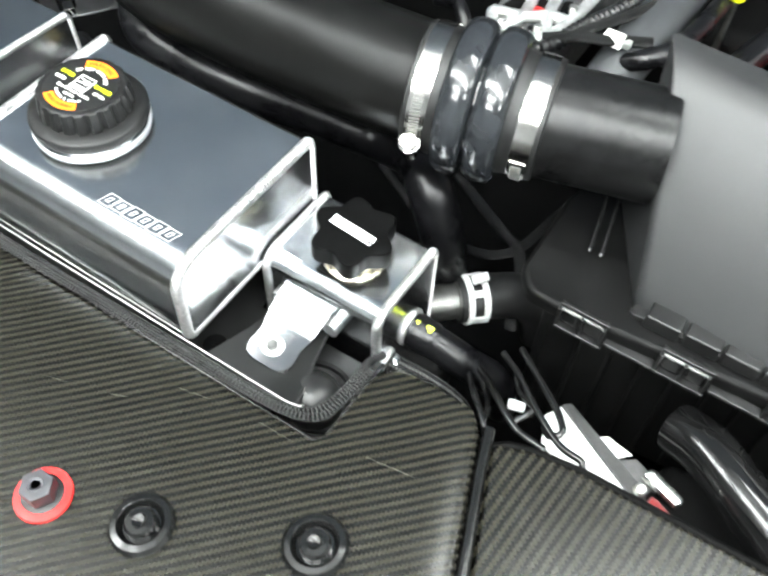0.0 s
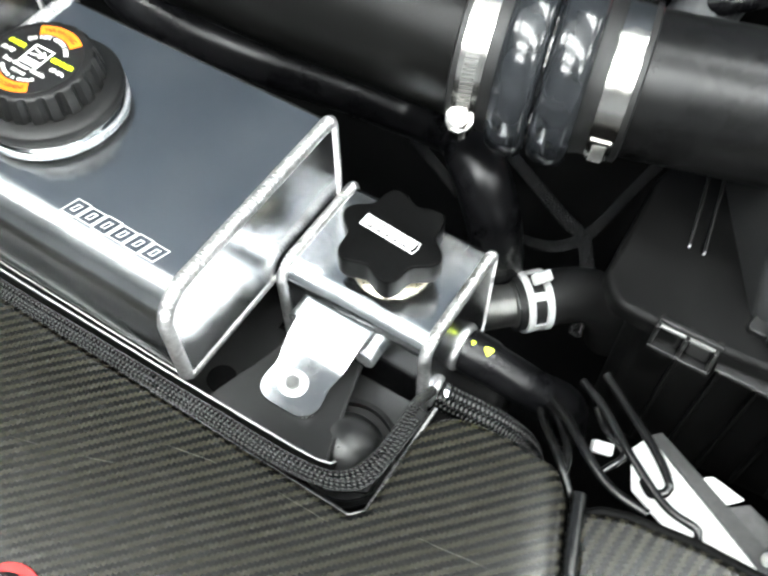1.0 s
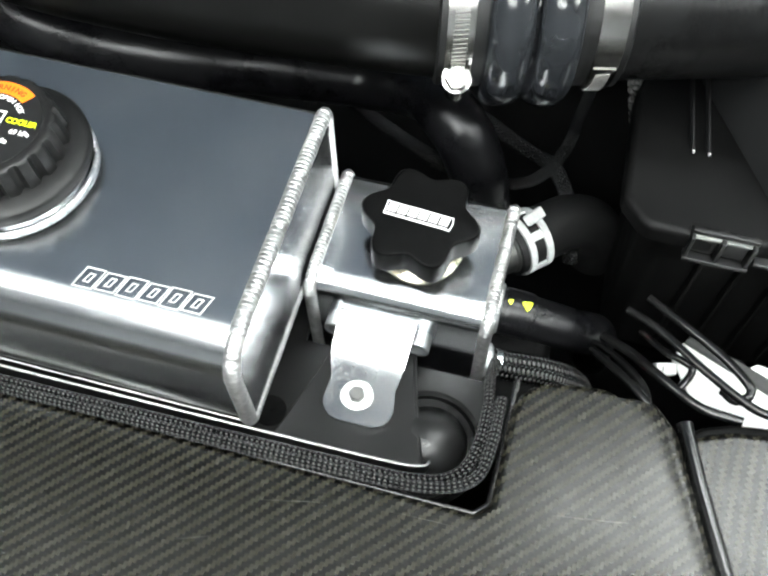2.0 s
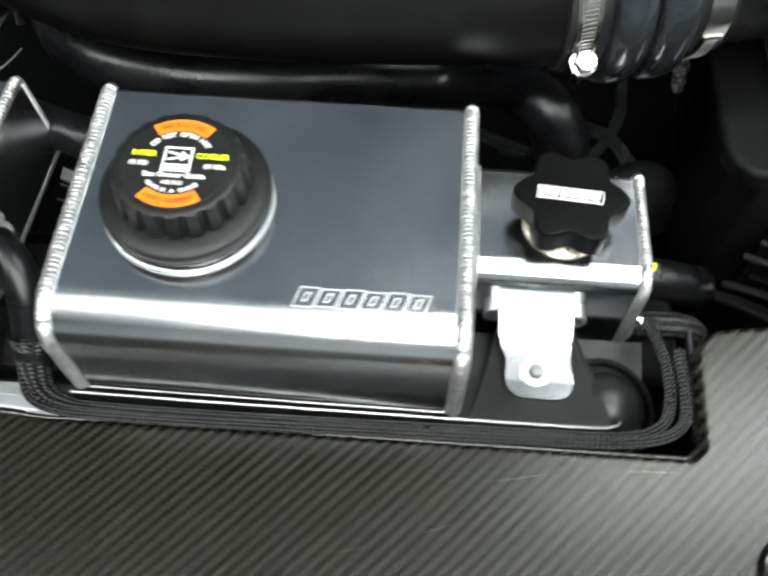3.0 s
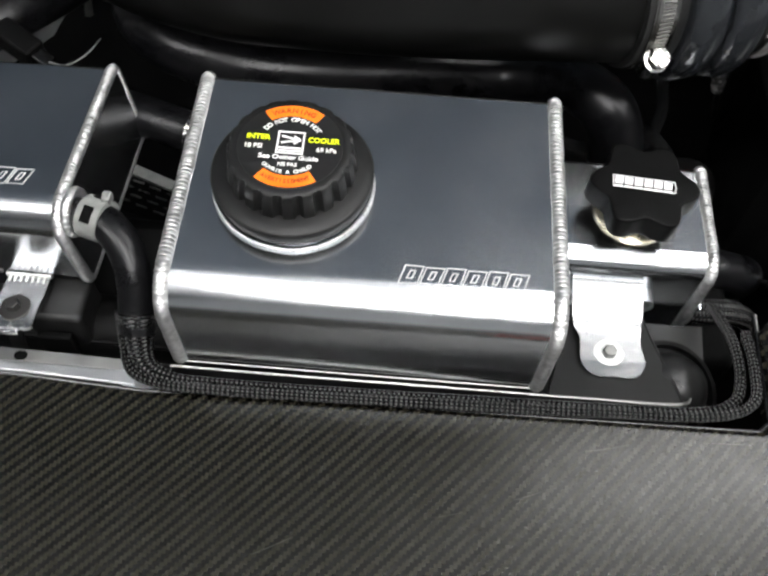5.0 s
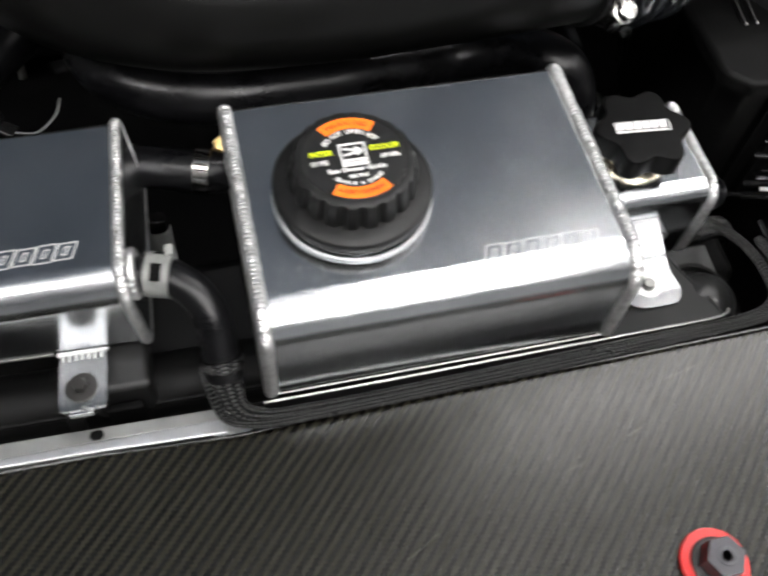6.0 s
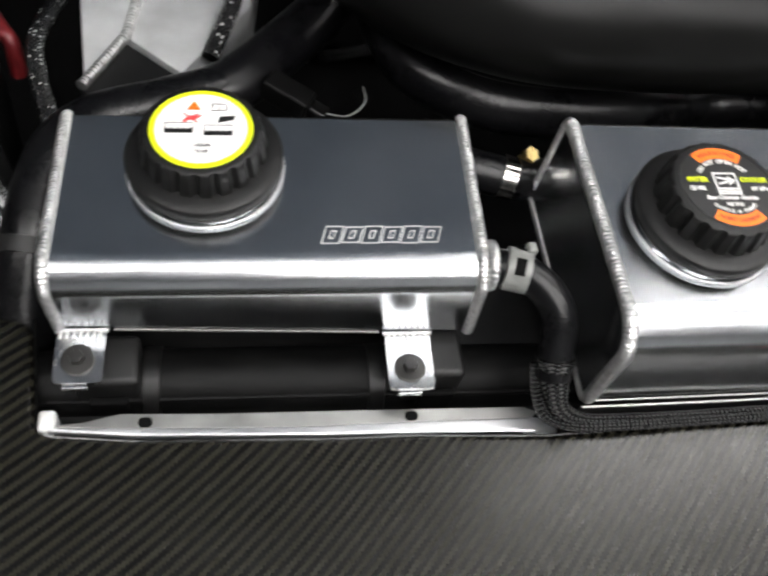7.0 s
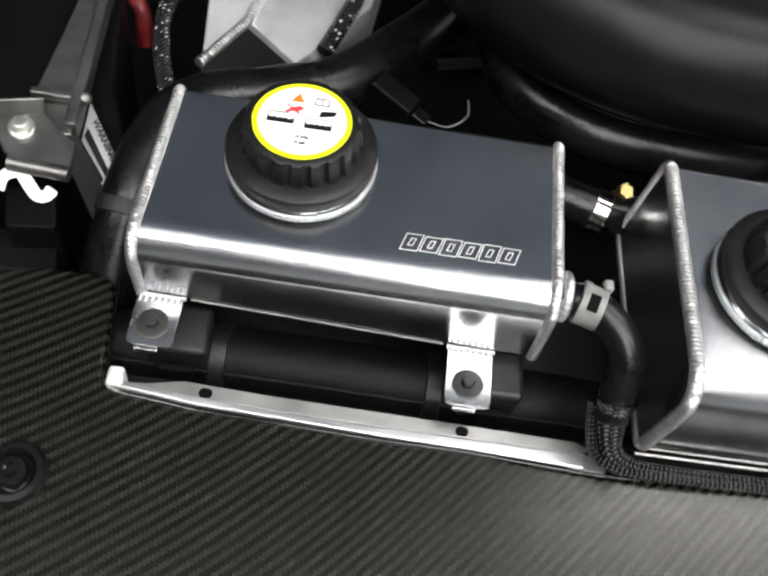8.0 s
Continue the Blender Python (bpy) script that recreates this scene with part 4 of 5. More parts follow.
LIP_FRONT = [(-288, -6.2), (-244, -11.4), (-204, -13.6), (-150, -16.8), (-97, -18.8), (-30, -22.6)]
LIP_BACK = [(-288, -3.2), (-244, -6.6), (-204, -8.8), (-150, -11.2), (-97, -12.0), (-30, -13.5)]
REAR = [(-288, -2.0), (-272, -1.4), (-253, 2.4), (-206, -0.4), (-151, -2.4), (-96, -4.2), (-34, -6.6), (-26, -10)]
part("web", prism(LIP_BACK[::-1] + REAR, -2.5, 0, 0.5, flat=lambda x, y: rail_z(x)), ALU_RAIL, rail)
part("front_lip", prism(LIP_FRONT + LIP_BACK[::-1], -2.5, 1.5, 1.4, 3, flat=lambda x, y: rail_z(x)), ALU_SHEET, rail, "pale rolled front lip")
part("end_foot", prism(rounded([(-46, -21.0), (-30, -13.5), (-22, -15), (-17, -22), (-20, -25.4), (-33, -25.0), (-38, -22)], [1, 2, 2, 2, 1.5, 2, 2]), -2.2, 0.8, 0.5, flat=lambda x, y: rail_z(x)), ALU_SHEET, rail, "pale turned foot of the rail")
part("end_stop", box(-294, -285, -6, 6, 48, 68, 2.5), CLAMPPALE, rail, "pale end block")
for x, y in ((-240.5, -3.4), (-98.5, -8.3)):
    part("slot", lathe([(2.8, 0), (2.8, 0.5), (0.4, 0.5)], 20, lambda a, r, z: r * (1 + 0.35 * abs(math.cos(a))), at=(x, y, rail_z(x) - 0.2)), DARK, rail, "dark oval slot")

# crossmember and pads seen below the long tank
beam = thing("cross_tube", "black painted cross tube behind the rail", "tube")
part("tube", hose([(-300, 34, 36), (-180, 31, 40), (-30, 26, 44), (60, 24, 46)], 20, 28), BOXBLACK, beam)
part("pressed_rib", sweep([(-298, 18.5, 47.5), (-180, 15.5, 51.5), (-30, 10.5, 55.5), (58, 8.5, 57.5)], 1.6, 10), BOXBLACK, beam, "pressed rib along the tube")
for x, y, z in ((-238, 32.5, 38), (-112, 28.6, 41.8)):
    part("collar", along(lathe([(19.6, -5), (21.2, -4.4), (21.2, 4.4), (19.6, 5)], 36), (x, y, z), (1, -0.03, 0.03)), TRAYBLACK, beam, "black band round the tube")
for x, y in ((-258, 26), (-80, 18)):
    pad = thing("mount_pad", "black moulded rubber mounting pad under the tab", "mount pad", "mounting pads")
    z = 73 + 0.075 * (x + 260)
    part("pad", box(x - 20, x + 14, y - 8, y + 22, 40, z - 3, 4), RUBBER_DULL, pad)
    part("clip", box(x - 12, x + 8, y - 16, y - 11, 50, z - 12, 1.5), DARK, pad)
bush = thing("rubber_bush", "round black rubber bush in the tray corner", "bush", "", (273, 12, 46))
part("body", along(lathe([(20, 0), (21, 8), (20, 16), (17, 21.5), (12, 25), (6, 27), (0.5, 27.6)], 40), (0, 0, 0), (0.15, -0.2, 1)), LATCHGREY, bush)
part("collar", along(lathe([(30, 0), (30, 9), (27, 10), (26, 6), (0.5, 5)], 40), (0, 0, -1), (0.15, -0.2, 1)), BOXBLACK, bush)


def bent(corners, t=3.0):
    """A plate through corners in space (mm), with thickness."""
    bm = bmesh.new()
    c = [Vector(p) for p in corners]
    n = (c[1] - c[0]).cross(c[-1] - c[0]).normalized()
    if n.z < 0:
        n = -n
    top = [bm.verts.new(p * MM) for p in c]
    low = [bm.verts.new((p - n * t) * MM) for p in c]
    bm.faces.new(top)
    bm.faces.new(low[::-1])
    for k in range(len(c)):
        bm.faces.new((top[k], low[k], low[(k + 1) % len(c)], top[(k + 1) % len(c)]))
    bmesh.ops.bevel(bm, geom=bm.edges[:], offset=min(0.8, t * 0.3) * MM, segments=1, affect="EDGES")
    return bm


# ---- hoses round the tanks ----
def hose_thing(name, label, pts, r, material=RUBBER, seg=24, category="hose", group="", step=4.0):
    h = thing(name, label, category, group)
    part("tube", hose(pts, r, seg, step), material, h)
    return h


bypass = hose_thing("bypass_hose", "black rubber bypass hose running into a braided sleeve", [(-60, 45, 139), (-47, 41, 141.5), (-34, 30, 139), (-27, 18, 131), (-26, 6, 116), (-26, -4, 105)], 9.5)
part("braided_sleeve", hose([(-26, 4, 114), (-25, -7, 102), (-21, -17, 93), (-9, -21.6, 89), (14, -22.6, 88), (60, -22.6, 88), (140, -22.4, 91), (220, -22, 94), (272, -21, 96), (292, -14, 96), (299, 2, 94), (300, 24, 90), (298, 44, 82), (299, 60, 70)], lambda s, run: 10.4 + (1.0 if run < 6 else 0) - 7.4 * min(1, run / 50), 24, 3), BRAID, bypass, "woven black and grey sleeve")
part("braided_sleeve", hose([(-36, 4, 108), (-34, -8, 96), (-29, -20, 89), (-13, -25.4, 88), (14, -26.8, 89), (60, -26.8, 90), (140, -26.8, 94.5), (220, -26.4, 98.5), (276, -25, 101), (300, -16, 101), (305, 4, 99), (305.5, 30, 94)], lambda s, run: 2.9, 18, 3), BRAID, bypass, "woven black and grey sleeve")
wclamp = thing("spring_clamp", "pale plated spring clamp on the bypass hose", "clamp")
CLAMP_WAY = (1, -0.30, 0.02)
part("band", along(lathe([(9.4, -6.6), (11.6, -6.2), (11.6, 6.2), (9.4, 6.6)], 40), (-49, 41.5, 141), CLAMP_WAY), CLAMPGREY, wclamp)
for a in (35, 115):
    slot = moved(box(10.8, 11.9, -4.6, 4.6, -2.8, 2.8, 0.4), pose(0, 0, 0, 0, 0, a))
    part("slot", along(slot, (-49, 41.5, 141), CLAMP_WAY), DARK, wclamp, "dark slot in the band")
part("ear", box(-45, -40, 45, 51, 148.5, 154, 1.2), CLAMPGREY, wclamp, "upturned ear of the clamp")
spigot = thing("tank_spigot", "welded aluminium spigot on the end of the long tank", "spigot")
part("pipe", along(lathe([(9, 0), (9, 14), (0.4, 14)], 24), (-64, 46, 139), (1, -0.06, 0.05)), ALU_PLATE, spigot)
part("weld_bead", along(bead([(11 * math.cos(a), 11 * math.sin(a), 0) for a in [2 * math.pi * k / 24 for k in range(24)]], 2.6, 2.8), (-62, 46, 139), (1, -0.06, 0.05)), WELD, spigot)

# outlets of the small tank
outlet = hose_thing("outlet_hose", "black outlet hose with printed marks and lime paint dots", [(284, 108, 42), (298, 108, 40), (320, 110, 34), (343, 116, 20), (357, 131, -6), (363, 144, -40), (366, 152, -80)], 13.2)
part("collar", along(lathe([(13.4, 0), (14.2, 2), (14.2, 16), (13.4, 18), (0.5, 18)], 28), (296, 108, 40.4), (0.97, 0.08, -0.22)), RUBBER, outlet)
for x, y, z, s in ((293, 105, 54.6, 1.8), (300, 107, 54.4, 1.6), (310, 108, 52.0, 2.9)):
    part("paint_dot", along(lathe([(s, 0), (s * 0.9, 0.8), (0.3, 1.0)], 12, lambda a, r, zz: r * (1 + 0.25 * math.cos(3 * a))), (x, y, z), (0.3, -0.3, 0.9)), LIME, outlet, "lime paint dot")
for k in range(9):
    w = k / 8
    part("printed_bar", along(box(-1.6, 1.6, -0.5, 0.5, -0.2, 0.3), (318 + 16 * w, 105 + 4.0 * w, 47.2 - 7.5 * w), (0.45, -0.35, 0.85)), GREYPRINT, outlet)
drain = hose_thing("drain_hose", "thin braided drain hose from the small tank", [(290, 74, 40), (304, 75, 37), (326, 80, 29), (346, 88, 8), (356, 94, -20), (358, 98, -50)], 8.5, BRAID)
part("nipple", along(lathe([(6.5, 0), (6.5, 12), (7.5, 13), (7.5, 16), (0.5, 16)], 20), (286, 73.5, 41), (1, 0.1, -0.12)), ALU_PLATE, drain)
part("weld_bead", along(bead([(8 * math.cos(a), 8 * math.sin(a), 0) for a in [2 * math.pi * k / 20 for k in range(20)]], 2.2, 2.6), (294, 74, 40), (1, 0.1, -0.12)), WELD, drain)
wsp = bead([(13.4 * math.cos(a), 13.4 * math.sin(a), 0) for a in [2 * math.pi * k / 30 for k in range(30)]], 2.4, 2.3)
part("weld_bead", along(wsp, (293.4, 108, 41), (1, 0, 0)), WELD, outlet)

# heater hose with its white clamp, low behind the small tank
HEAT = Vector((0.70, 0.71, -0.06)).normalized()
HUP = Vector((-0.1, -0.62, 0.78))
HUP = (HUP - HEAT * HUP.dot(HEAT)).normalized()


def ring_patch(mid, axis, up, r, a0, a1, w0, w1, t):
    """Curved plate on a hose of radius r: degrees a0 to a1 round from up, w0 to w1 along the axis."""
    bm = bmesh.new()
    side = axis.cross(up)
    rows = []
    n = max(2, int(abs(a1 - a0) / 8))
    for k in range(n + 1):
        a = radians(a0 + (a1 - a0) * k / n)
        o = up * math.cos(a) + side * math.sin(a)
        rows.append([bm.verts.new((Vector(mid) + axis * w + o * q) * MM) for w, q in ((w0, r), (w0, r + t), (w1, r + t), (w1, r))])
    for a, b in zip(rows, rows[1:]):
        for k in range(4):
            bm.faces.new((a[k], a[(k + 1) % 4], b[(k + 1) % 4], b[k]))
    bm.faces.new(rows[0])
    bm.faces.new(rows[-1][::-1])
    bmesh.ops.recalc_face_normals(bm, faces=bm.faces[:])
    return bm


HC = Vector((301, 205, -30))
heater = hose_thing("heater_hose", "dark grey heater hose on a pipe with white spring clamp", [tuple(HC - HEAT * 14), tuple(HC), tuple(HC + HEAT * 20), tuple(HC + HEAT * 40 + Vector((3, 2, -4))), tuple(HC + HEAT * 56 + Vector((10, 2, -22))), tuple(HC + HEAT * 62 + Vector((14, 2, -60)))], 20.5, RUBBER_DULL)
part("pipe", along(lathe([(16, -70), (16, -16), (17.6, -15), (17.6, -13), (0.5, -13)], 32), HC, HEAT), GALV, heater, "pale metal pipe")
for w0, w1 in ((-9, -4), (5, 10)):
    part("clamp_band", ring_patch(HC, HEAT, HUP, 20.6, -125, 125, w0, w1, 2.0), CLAMPPALE, heater, "white spring clamp band")
for a0, a1 in ((-125, -60), (-8, 8), (62, 125)):
    part("clamp_bridge", ring_patch(HC, HEAT, HUP, 20.6, a0, a1, -5, 6, 1.6), CLAMPPALE, heater, "white bridge of the clamp")
part("clamp_ear", along(box(-7, 7, -4, 4, 0, 7, 1.5), HC + HUP * 22 + Vector((-6, 10, 6)), HUP), CLAMPPALE, heater, "upturned clamp ear")

# radiator hose: behind the big tank, then down past the small tank
radiator_hose = hose_thing("radiator_hose", "thick black radiator hose bending round behind the tanks", [(-96, 420, 96), (-88, 310, 102), (-83, 262, 105), (-70, 225, 106), (-38, 200, 106), (8, 192, 104), (66, 202, 95), (116, 224, 78), (168, 248, 56), (214, 240, 66), (240, 216, 72), (254, 208, 56), (263, 209, 24), (268, 213, -20), (270, 218, -80)], 19, RUBBER, 28)
part("seam_line", hose([(-70, 225, 125.2), (-38, 200, 125.2), (8, 192, 123.2), (66, 202, 114.0)], 0.5, 6, 4), RUBBER_DULL, radiator_hose, "fine mould line along the hose")

# return hose round the end of the long tank
return_hose = hose_thing("return_hose", "black return hose sweeping round the end of the long tank", [(-96, 400, 96), (-106, 330, 94), (-122, 296, 92), (-158, 252, 90), (-192, 216, 90), (-230, 196, 92), (-268, 182, 92), (-290, 164, 88), (-301, 136, 80), (-306, 106, 68), (-312, 76, 44), (-314, 40, 10)], 18, RUBBER, 28)
part("end_band", along(lathe([(18.2, -5), (19.2, -4.6), (19.2, 4.6), (18.2, 5)], 36), (-306, 106, 68), (-4, -30, -14)), RUBBER_DULL, return_hose, "black band round the hose")
link = hose_thing("link_hose", "short black hose with a worm clamp between the tanks", [(-86, 160, 95), (-58, 150, 97), (-36, 143, 97), (-14, 139, 95), (20, 146, 90)], 13)
part("clamp", along(lathe([(13.6, -5), (14.2, -4.4), (14.2, 4.4), (13.6, 5), (0.5, 5)], 32), (-21, 140, 96), (1, -0.28, -0.06)), BAND, link, "ribbed worm clamp")
for k in range(6):
    slot = moved(box(13.9, 14.5, -0.5, 0.5, -3.6, 3.6), pose(0, 0, 0, 0, 0, 60 + k * 13))
    part("clamp_slot", along(slot, (-21, 140, 96), (1, -0.28, -0.06)), DARK, link)
part("screw", along(lathe([(4.6, 0), (4.8, 4), (3.6, 6), (3.2, 14), (0.4, 14)], 18, lambda a, r, z: r * (1 + (0.14 * math.cos(6 * a) if z < 5 else 0))), (-7, 147, 111), (-0.25, 0.35, -0.9)), BRASS, link, "yellow plated clamp screw")

# ---- intake tube, bellows, air box ----
intake = thing("intake_tube", "wide black coated intake tube bending back towards the engine", "intake tube")
AXIS = [(-150, 460, 178), (-146, 370, 178), (-128, 300, 176), (-86, 240, 175), (-20, 209, 174), (60, 204, 172), (150, 209, 170), (233, 217.5, 168)]
part("tube", hose(AXIS, 44, 48, 6), TUBE, intake)
END = Vector((239, 218, 168))
BEL = Vector((100, 23, -3)).normalized()
part("cuff", along(lathe([(44.5, -14), (46.2, -13), (46.2, 12), (44.5, 13), (0.5, 13)], 56), END, BEL), RUBBER_DULL, intake, "rubber cuff over the tube end")
bel = thing("bellows", "glossy dark grey silicone bellows in the intake", "bellows")
for name, prof in (
    ("cuff", [(43.5, -1), (45.6, 0), (45.6, 7), (46.5, 8.5), (43, 8.6)]),
    ("fold", [(43, 8)] + [(46 + 10.5 * math.sin(math.pi * k / 20) ** 0.62, 8 + 23 * (0.5 - 0.5 * math.cos(math.pi * k / 20))) for k in range(21)] + [(43, 30)]),
    ("waist", [(43, 29), (46.6, 29.4), (46.0, 31.5), (46.6, 33.6), (43, 34)]),
    ("fold", [(43, 33)] + [(46 + 10.0 * math.sin(math.pi * k / 20) ** 0.62, 32 + 23 * (0.5 - 0.5 * math.cos(math.pi * k / 20))) for k in range(21)] + [(43, 55)]),
    ("cuff", [(42, 54), (45, 55), (44.2, 58), (43.6, 60), (43.6, 80), (42, 81)]),
):
    part(name, along(lathe(prof, 64), END + BEL * 2, BEL), RUBBER_DULL if name == "cuff" else SILICONE, bel)


def worm_clamp(off, r, way, screw=True):
    """Band with cut threads; way: the side on which the screw sits."""
    c = thing("worm_clamp", "bright steel worm clamp round the intake bellows", "clamp", "worm clamps")
    part("band", along(lathe([(r - 1, -7), (r + 0.8, -6.8), (r + 0.8, 6.8), (r - 1, 7)], 72), END + BEL * off, BEL), BAND, c)
    n0 = Vector(way)
    n0 = (n0 - BEL * n0.dot(BEL)).normalized()
    d0 = n0.cross(BEL)
    if d0.z < 0:
        d0 = -d0
    mid = END + BEL * off

    def turned(a):
        a = radians(a)
        return n0 * math.cos(a) + d0 * math.sin(a), d0 * math.cos(a) - n0 * math.sin(a)

    strap = bmesh.new()
    rows = []
    for k in range(13):
        n, _ = turned(8 + k * 4)
        rows.append([strap.verts.new((mid + BEL * s + n * (r + h)) * MM) for s, h in ((-5.6, 0.6), (-5.6, 1.8), (5.6, 1.8), (5.6, 0.6))])
    for a, b in zip(rows, rows[1:]):
        for k in range(4):
            strap.faces.new((a[k], a[(k + 1) % 4], b[(k + 1) % 4], b[k]))
    strap.faces.new(rows[0])
    strap.faces.new(rows[-1][::-1])
    part("strap_end", strap, BAND, c, "loose end of the band with cut threads")
    for k in range(15):
        n, d = turned(10 + k * 2.9)
        m3 = Matrix((BEL, d, n)).transposed().to_4x4()
        part("thread", moved(box(-3.6, 3.6, -0.6, 0.6, 0, 0.5), Matrix.Translation((mid + n * (r + 1.7)) * MM) @ m3 @ pose(0, 0, 0, 0, 0, 8)), GALV, c)
    if screw:
        n, d = turned(0)
        p = mid + n * (r + 4.5)
        part("housing", along(lathe([(5.0, -9), (5.6, -8), (5.6, 5), (5.0, 6), (0.5, 6)], 20), p, d), BAND, c)
        part("saddle", moved(box(-7.5, 7.5, -6, 6, -4, 0, 1), Matrix.Translation(p * MM) @ Matrix((BEL, d, n)).transposed().to_4x4()), BAND, c)
        head = lathe([(3.4, 0), (7.6, 0.4), (7.6, 2.2), (6.0, 2.6), (6.0, 7.2), (5.2, 8.0), (0.4, 8.0)], 24, lambda t, q, z: q * (1 + (0.07 * math.cos(6 * t) if 2.4 < z < 7.5 else 0)))
        part("screw", along(head, p + d * 6, d + n * 0.35), BAND, c, "hex head of the clamp screw")
    return c


worm_clamp(-3, 46.6, (0, -0.96, -0.28))
worm_clamp(72, 43.8, (0, -0.50, -0.86), False)
snorkel = thing("inlet_pipe", "satin black inlet pipe between bellows and air box", "inlet pipe")
P0 = END + BEL * 76
P1 = Vector((398, 259.0, 165.8))
part("pipe", hose([P0, P0.lerp(P1, 0.3), P0.lerp(P1, 0.6), P1], 40.5, 48, 6), PIPESATIN, snorkel)

airbox = thing("air_box", "black moulded air filter box with a smooth satin grey lid", "air box", "", (-4, 3, 1.5))
BASE = rounded([(352, 165), (366, 148), (392, 147), (640, 168), (700, 300), (700, 460), (420, 460), (372, 330), (350, 245)], [14, 14, 10, 20, 20, 20, 20, 20, 20], 6)
part("body", prism([(520 + (x - 520) * 0.88, 320 + (y - 320) * 0.88) for x, y in BASE], -80, 81, 2), BOXBLACK, airbox, "black moulded lower body")
part("base", prism(BASE, 80, 92, 5, 3), BOXBLACK, airbox, "black moulded base of the box")
low = rounded([(384, 268), (433, 178), (520, 170), (690, 178), (724, 290), (704, 335), (384, 335)], [34, 12, 20, 30, 30, 20, 16], 6)
high = rounded([(373, 296), (377, 288), (470, 276), (660, 262), (690, 278), (684, 290), (374, 302)], [2, 4, 20, 30, 8, 5, 2], 6)
lid = bmesh.new()
rows = []
for s, z in ((0.0, 90), (0.0, 98), (0.05, 108), (0.42, 168), (0.80, 209), (0.93, 217), (1.03, 220)):
    rows.append([lid.verts.new(Vector((a[0] + (b[0] - a[0]) * s, a[1] + (b[1] - a[1]) * s, z)) * MM) for a, b in zip(low, high)])
for a, b in zip(rows, rows[1:]):
    for k in range(len(low)):
        lid.faces.new((a[k], a[(k + 1) % len(low)], b[(k + 1) % len(low)], b[k]))
lid.faces.new(rows[-1])
lid.faces.new(rows[0][::-1])
part("lid", lid, LIDGREY, airbox, "smooth satin grey lid with a slanted front")
for x in (386.5, 395.5):
    part("rib", bent([(x - 0.9, 205, 95), (x + 0.9, 205, 95), (x - 11, 260, 119), (x - 13, 260, 119)], 6), LATCHGREY, airbox, "thin moulded rib")
    part("rib_tip", box(x - 0.8, x + 0.8, 203.4, 205, 93.5, 95.4, 0.4), GREYPRINT, airbox)
for x, y in ((409, 152), (483, 157), (557, 162)):
    latch = part("latch", box(x - 18, x + 18, y - 1.5, y + 4, 74, 89, 1.0), BOXBLACK, airbox, "moulded latch pocket with two windows")
    part("top_bar", box(x - 18, x + 18, y - 4, y - 1, 93, 96.5, 0.7), LATCHGREY, latch)
    part("bottom_bar", box(x - 18, x + 18, y - 9, y - 1, 73, 76, 0.8), LATCHGREY, latch)
    for dx in (-17, -0.5, 16):
        part("divider", box(x + dx - 1.2, x + dx + 1.2, y - 8, y + 2, 74, 94, 0.6), LATCHGREY, latch)
    for dx in (-9, 8):
        part("window", box(x + dx - 6, x + dx + 6, y - 4, y - 1.4, 77, 90, 0.8), LATCHGREY, latch)
    part("hinge_rod", box(x - 16, x + 16, y - 5, y - 2, 90.4, 92.6, 0.5), CLAMPGREY, latch)
part("lid_step", prism(rounded([(432, 168), (436, 190), (660, 200), (660, 172)], [4, 2, 2, 4]), 90, 96, 1.2), LATCHGREY, airbox, "step along the lid edge")
for x0, x1 in ((428, 464), (502, 538)):
    y = 147 + (x0 - 428) * 0.07
    part("edge_ledge", box(x0, x1, y - 2, y + 6, 78, 81, 0.8), LATCHGREY, airbox, "thin moulded ledge")
for k, x in enumerate((457, 485, 512, 539, 566, 593, 620)):
    y = 170 + 0.02 * (x - 457)
    part("lid_tab", box(x - 12.6, x + 12.6, y - 5, y + 10, 92, 105, 1.6), LATCHGREY, airbox, "square tab along the lid edge")
for k in range(10):
    x = 410 + k * 24
    part("wall_rib", box(x - 1.5, x + 1.5, 160 + (x - 392) * 0.08, 176 + (x - 392) * 0.08, -70, 78, 1), BOXBLACK, airbox, "upright moulded rib")

# ---- beside the air box: strips, wires, duct ----
strip = thing("label_strip", "white card strip with a grey foam edge behind the cover", "card strip")
for name, corners, t, material, label in (
    ("card", [(408, 128, -10), (415, 145, -15), (491, 72, 45), (490, 62, 50), (461, 62, 39), (418, 95, 8)], 1.5, WHITE, "plain white card"),
    ("foam", [(415, 145, -12), (421, 151, -13), (496, 85, 42), (491, 72, 48)], 7, GREYSTRIP, "grey foam edge"),
    ("pocket", [(468, 117, 0), (482, 128, 0), (508, 118, 0), (497, 106, 0)], 20, GREYSTRIP, "grey pocket beside the card"),
    ("tag", [(451, 127, 2), (457, 132, 2), (478, 128, 2), (468, 117, 2)], 1.5, WHITEPLASTIC, "small white tag"),
):
    part(name, bent(corners, t), material, strip, label)
wires = thing("wire_bundle", "loose black insulated wires over the card strip", "wires")
